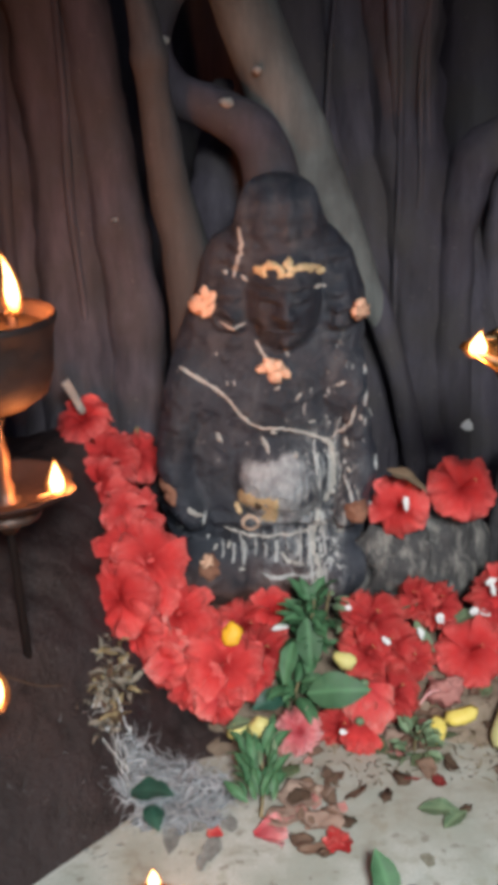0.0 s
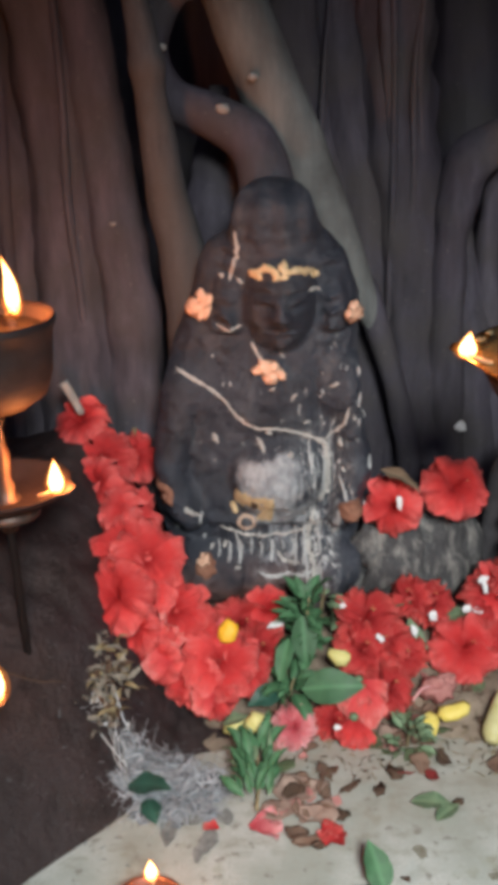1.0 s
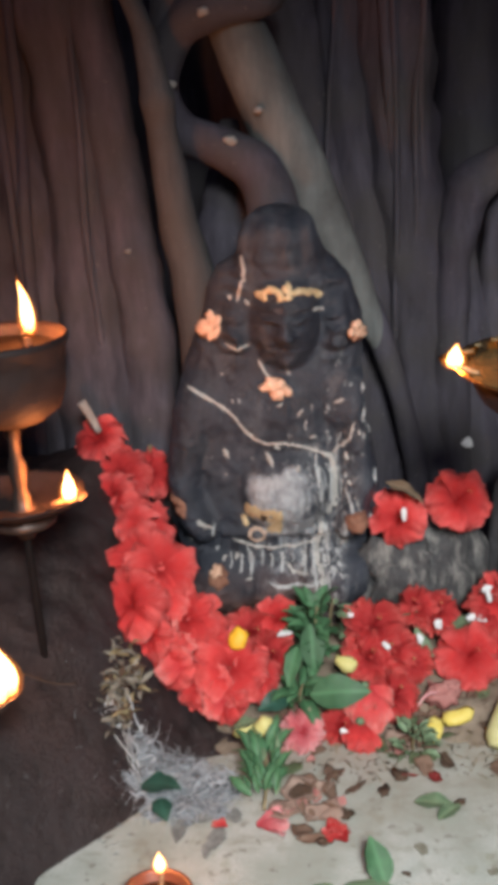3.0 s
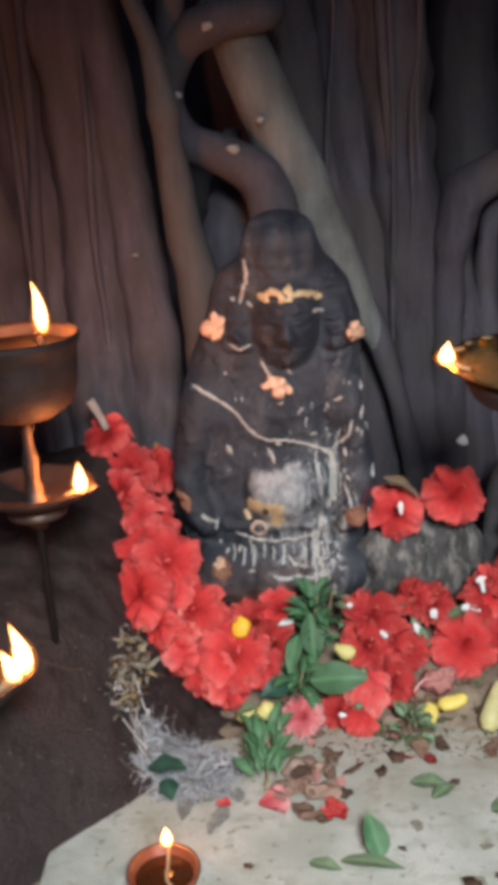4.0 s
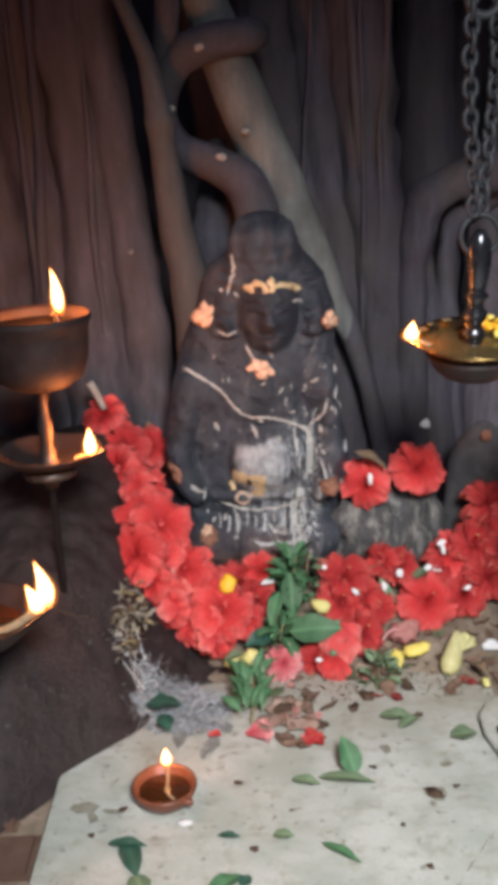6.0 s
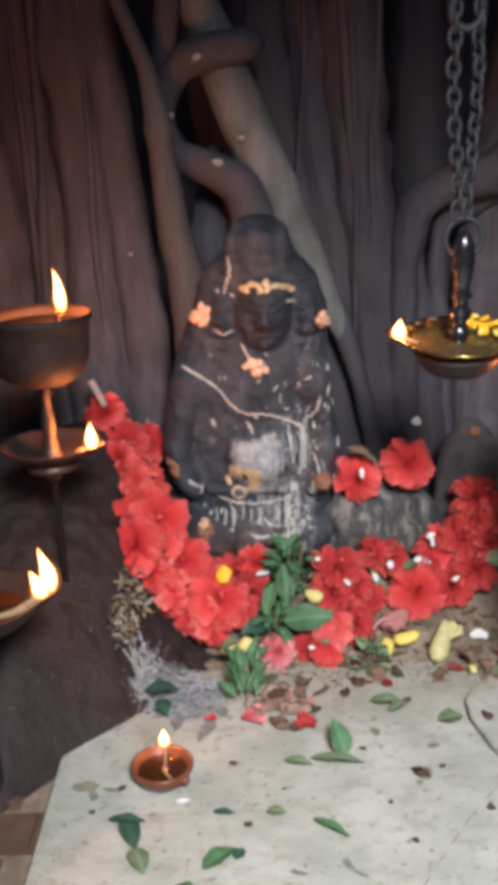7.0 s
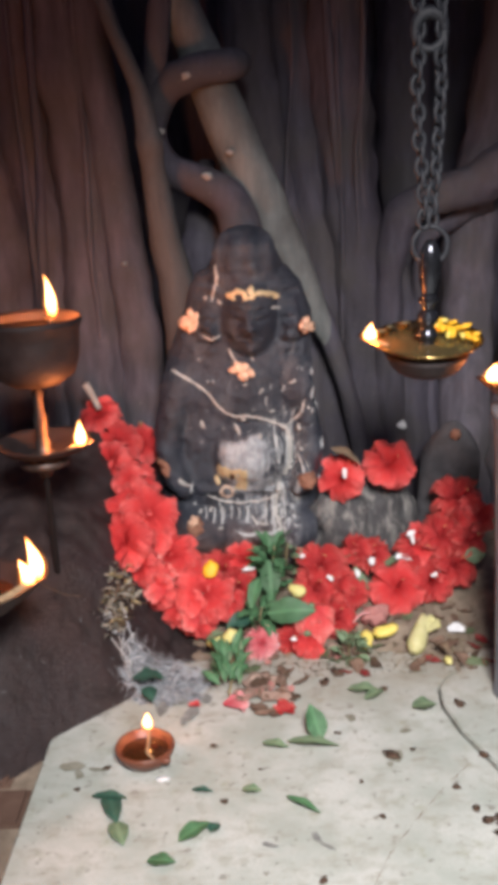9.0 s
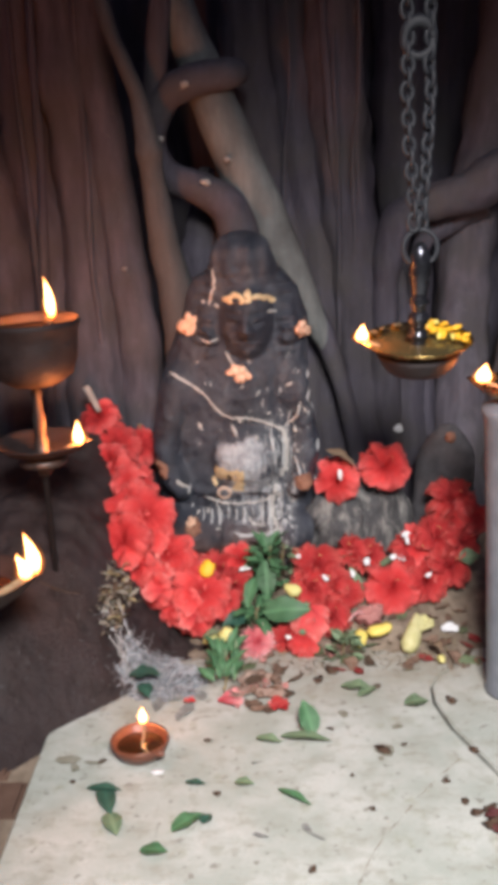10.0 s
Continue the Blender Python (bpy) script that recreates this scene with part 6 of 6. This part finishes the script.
# ---- ash, straw, dry stalks, scraps ----
def ash_height(x, y):
    q = ((x + 0.100) / 0.060) ** 2 + ((y - 0.826) / 0.046) ** 2 + 1.2 * noise.noise(Vector((x * 45, y * 45, 4)))
    base = max(0.0, mound(x, y), bank(x, y))
    k = 1 + 0.5 * noise.noise(Vector((x * 30, y * 30, 0)))
    return base + 0.010 * max(-0.6, (1 - q)) * k + 0.003 * noise.noise(Vector((x * 90, y * 90, 0)))


single("ash_heap", sheet("ash_heap", list(np.arange(-0.185, -0.025, 0.004)), list(np.arange(0.765, 0.905, 0.004)), ash_height, ASH), "grey ash heap spilled over rock and paving", "ash", kind="stuff")


def straws(name, label, material, count, place, length, radius, seed, kind="stuff"):
    """Fine stalks strewn about, as one mesh."""
    r = random.Random(seed)
    verts, faces = [], []
    for _ in range(count):
        x, y, z = place(r)
        a, t = r.uniform(0, 2 * math.pi), r.uniform(-0.1, 0.8)
        d = Vector((math.cos(a) * math.cos(t), math.sin(a) * math.cos(t), math.sin(t)))
        L, rad = length * r.uniform(0.25, 1.4), radius * r.uniform(0.6, 1.4)
        side = d.cross(Vector((0, 0, 1))).normalized()
        up = side.cross(d)
        bow = up * L * r.uniform(-0.08, 0.18)
        base = len(verts)
        for k, (f, w) in enumerate(((-0.5, 0.8), (0.0, 1.0), (0.5, 0.5))):
            c = Vector((x, y, z)) + d * L * f + bow * (1 - 4 * f * f)
            for m in range(3):
                an = 2 * math.pi * m / 3
                verts.append(c + (side * math.cos(an) + up * math.sin(an)) * rad * w)
        for k in range(2):
            for m in range(3):
                n = (m + 1) % 3
                faces.append((base + 3 * k + m, base + 3 * k + n, base + 3 * k + 3 + n, base + 3 * k + 3 + m))
    return single(name, mesh(name, verts, faces, material), label, "straw", kind=kind)


def on_ash(r):
    a, d = r.uniform(0, 2 * math.pi), r.random() ** 0.6
    x, y = -0.102 + 0.066 * d * math.cos(a), 0.828 + 0.050 * d * math.sin(a)
    return x, y, ash_height(x, y) + 0.010 * r.random() ** 2


straws("burnt_straw", "ash-white burnt straw and incense stubs on the ash", STRAW, 480, on_ash, 0.040, 0.00030, 3)
straws("ash_flake_litter", "brittle whitish flakes of burnt leaf on the ash", STRAW, 110, on_ash, 0.017, 0.0014, 6)


def round_ash(r):
    x, y = r.gauss(-0.120, 0.045), r.gauss(0.835, 0.040)
    return x, y, max(mound(x, y), bank(x, y), 0.0) + 0.002


straws("scattered_straw", "grey bits of burnt straw strewn round the ash", ASH, 110, round_ash, 0.012, 0.0006, 5)


stalk = random.Random(8)
for i in range(9):
    x, y = -0.170 + stalk.uniform(-0.014, 0.018), stalk.uniform(0.842, 0.880)
    run, drop = stalk.uniform(-0.012, 0.040), stalk.uniform(0.010, 0.045)
    pts = []
    for q in (0, 0.25, 0.5, 0.75, 1):
        px, py = x + run * q + 0.005 * math.sin(5 * q + 2 * i), y - drop * q + 0.004 * math.cos(6 * q + i)
        pts.append((px, py, max(mound(px, py), bank(px, py), 0.0) + 0.003 + 0.004 * math.sin(3 * q), (0.0006 + 0.0005 * stalk.random()) * (1 - 0.6 * q)))
    single("dry_stalk", tube("dry_stalk", pts, stalk.choice((STRAW, ASHY, ASHY)), 6, 4, 0.4, 0, i), "bleached dry stalk lying on the rock", "stalk", "bleached stalks")


for k in range(14):
    x, y = stalk.gauss(-0.158, 0.016), stalk.gauss(0.852, 0.016)
    single("ash_flake", torn_mesh("ash_flake", stalk.uniform(0.003, 0.008), stalk.uniform(0.002, 0.004), ASHY, 1.9 * k), "curled pale flake of ash on the rock", "ash", "ash flakes", pose(x, y, mound(x, y) + 0.003, stalk.uniform(0, 70), stalk.uniform(-30, 30), stalk.uniform(0, 360)))


def dry_flowers():
    r = random.Random(21)
    s = thing("dried_posy", "spindly bunch of dried brown-grey flowers on the sooty rock", "dried flowers", m=pose(-0.174, 0.882, mound(-0.174, 0.882)))
    shapes = [leaf_mesh("sepal", 0.024, 0.0062, m, 0.25, 0.4, j) for j, m in enumerate((DRY, STALK_GREY, DARK_BIT, STALK_GREY))]
    for i in range(90):
        a = r.uniform(0, 360)
        d = 0.040 * r.random() ** 0.7
        put_part("sepal", shapes[i % 4], s, "", pose(0.75 * d * math.cos(radians(a)), 0.9 * d * math.sin(radians(a)) - 0.01, 0.004 + 0.9 * d * math.sin(radians(a)) + 0.014 * r.random(), 0, 0, r.uniform(0, 360)) @ pose(0, 0, 0, r.uniform(-60, 60), r.uniform(-60, 10), 0))
    for i in range(5):
        a = radians(r.uniform(190, 320))
        put_part("stalk", tube("stalk", [(0, 0, 0.006, 0.0010), (0.02 * math.cos(a), 0.024 * math.sin(a), 0.004, 0.0010), (0.036 * math.cos(a), 0.05 * math.sin(a), -0.02, 0.0007)], STRAW, 6, 4, 0.2), s, "bleached stalk")


dry_flowers()
single("incense_stub", tube("incense_stub", [(-0.262, 0.815, mound(-0.262, 0.815) + 0.003, 0.0010), (-0.236, 0.832, mound(-0.236, 0.832) + 0.003, 0.0010), (-0.214, 0.846, mound(-0.214, 0.846) + 0.003, 0.0008)], DARK_BIT, 6, 4), "burnt-out incense stick on the rock", "incense stick")
single("cut_stem", tube("cut_stem", [(-0.242, 1.155, 0.366, 0.0065), (-0.234, 1.155, 0.350, 0.006), (-0.224, 1.160, 0.322, 0.005)], PASTE_PALE, 10, 5, 0.1), "pale cut flower stem at the end of the garland", "stem")
single("cut_stem", tube("cut_stem", [(-0.160, 1.180, 0.292, 0.003), (-0.166, 1.175, 0.272, 0.004), (-0.17, 1.17, 0.255, 0.004)], DRY, 10, 5, 0.1), "dry brown stem behind the garland", "stem")

scrap = [lump("scrap", (0.0055, 0.0036, 0.0016), DARK_BIT, s, 0.9, detail=2) for s in (1.0, 4.0, 9.0)]
for i, (x, y, k) in enumerate(((-0.012, 0.570, 0.9), (0.096, 0.439, 1.0), (0.168, 0.536, 0.8), (0.284, 0.520, 1.4), (0.275, 0.545, 1.1), (0.193, 0.647, 1.8), (0.260, 0.584, 1.0), (0.296, 0.753, 1.6), (0.298, 0.497, 2.0), (0.301, 0.526, 1.6), (0.304, 0.64, 1.2),
                               (0.05, 0.745, 1.5), (0.075, 0.785, 1.8), (0.13, 0.70, 0.8), (0.22, 0.66, 0.7), (0.15, 0.60, 0.6), (-0.03, 0.68, 0.9), (-0.16, 0.64, 1.0), (-0.19, 0.60, 0.8), (0.03, 0.63, 0.5), (0.12, 0.82, 1.6), (0.14, 0.845, 2.0), (0.20, 0.80, 1.2))):
    s = k * 1.0
    single("scrap", scrap[i % 3], "dark withered scrap lying on the paving", "debris", "scraps on the paving", pose(x, y, 0.002 * s + (0.003 if x > 0.28 else 0), 0, 0, 67 * i) @ Matrix.Diagonal((s, s, s, 1)))


def on_earth(r):
    x, y = r.uniform(-0.05, 0.42), r.uniform(0.84, 1.0)
    return x, y, max(0, bank(x, y)) + 0.003


straws("litter", "brown bits of stalk and husk in the earth", DARK_BIT, 420, on_earth, 0.007, 0.0007, 12)
straws("pale_litter", "pale bits of stalk in the offering heap", DRY, 260, on_earth, 0.011, 0.0006, 14)

for k, (x, y, rx, ry, spin) in enumerate(((-0.105, 0.770, 0.012, 0.022, 10), (-0.062, 0.758, 0.010, 0.020, -15), (-0.082, 0.784, 0.016, 0.010, 0), (-0.045, 0.785, 0.010, 0.014, 20), (-0.074, 0.735, 0.006, 0.016, 5))):
    single("ash_smear", torn_mesh("ash_smear", rx, ry, ASHSTAIN, 4.1 * k + 2), "dark sooty crust of ash on the paving", "ash", "ash smears", pose(x, y, 0.0022, 0, 0, spin) @ Matrix.Diagonal((1, 1, 0.12, 1)))

for k, (x, y, rx, ry, spin) in enumerate(((-0.206, 0.646, 0.024, 0.010, 8), (-0.170, 0.638, 0.020, 0.005, -4), (-0.192, 0.628, 0.007, 0.009, 20), (0.196, 0.648, 0.012, 0.013, 0), (0.188, 0.632, 0.005, 0.006, 0),
                                          (0.092, 0.505, 0.006, 0.010, 30), (0.104, 0.490, 0.010, 0.003, -35), (0.040, 0.494, 0.014, 0.004, -20), (0.215, 0.700, 0.010, 0.006, 15), (0.150, 0.735, 0.008, 0.010, 0))):
    single("dirt_smear", torn_mesh("dirt_smear", rx, ry, ASHSTAIN if 5 <= k <= 7 else MOSS_DIRT, 3.7 * k + 5), "thin smear of dried mud and algae on the paving", "dirt", "dirt smears", pose(x, y, 0.0016, 0, 0, spin) @ Matrix.Diagonal((1, 1, 0.06, 1)))
for k, (x, y, r) in enumerate(((0.304, 0.516, 0.009), (0.306, 0.502, 0.010), (0.300, 0.492, 0.006))):
    single("withered_blossom", lump("withered_blossom", (r, r * 0.8, r * 0.5), WINE_BIT if k != 1 else DARK_BIT, 2.2 * k, 0.8, detail=3), "withered maroon blossom lying on the paving", "flower", "withered blossoms", pose(x, y, 0.004 + r * 0.35, 0, 0, 50 * k))

# ---- brick floor beside the paving ----
floor_1 = single("brick_floor", outline_slab("mortar", [(-1.0, -0.5), (-0.249, -0.5), (-0.249, 0.80), (-1.0, 0.80)], -0.016, 0.03, EARTH), "worn brown brick floor beside the paving", "floor", kind="structure")


def brick_mesh(seed):
    bm = bmesh.new()
    bmesh.ops.create_cube(bm, size=1)
    for v in bm.verts:
        v.co = Vector((v.co.x * 0.108, v.co.y * 0.066, v.co.z * 0.03)) + Vector((0.002 * noise.noise(v.co * 3 + Vector((seed, 0, 0))), 0.002 * noise.noise(v.co * 3 + Vector((0, seed, 0))), 0))
    bmesh.ops.bevel(bm, geom=[e for e in bm.edges if all(v.co.z > 0 for v in e.verts)], offset=0.005, segments=2, affect="EDGES")
    m = bpy.data.meshes.new("brick")
    bm.to_mesh(m)
    bm.free()
    m.materials.append(BRICK)
    return m


bricks = [brick_mesh(s) for s in (1.0, 5.0, 8.0, 13.0)]
for j in range(10):
    for i in range(5):
        put_part("brick", bricks[(3 * i + j) % 4], floor_1, "", pose(-0.305 - 0.116 * i - (0.0 if j % 2 else 0.0) - 0.030 * (j % 2), 0.735 - 0.0735 * j, -0.024 + 0.002 * math.sin(5 * i + 3 * j), 0.8 * math.sin(i + j), 0.6 * math.cos(2 * i + j), 0.9 * math.sin(3 * i + j)))
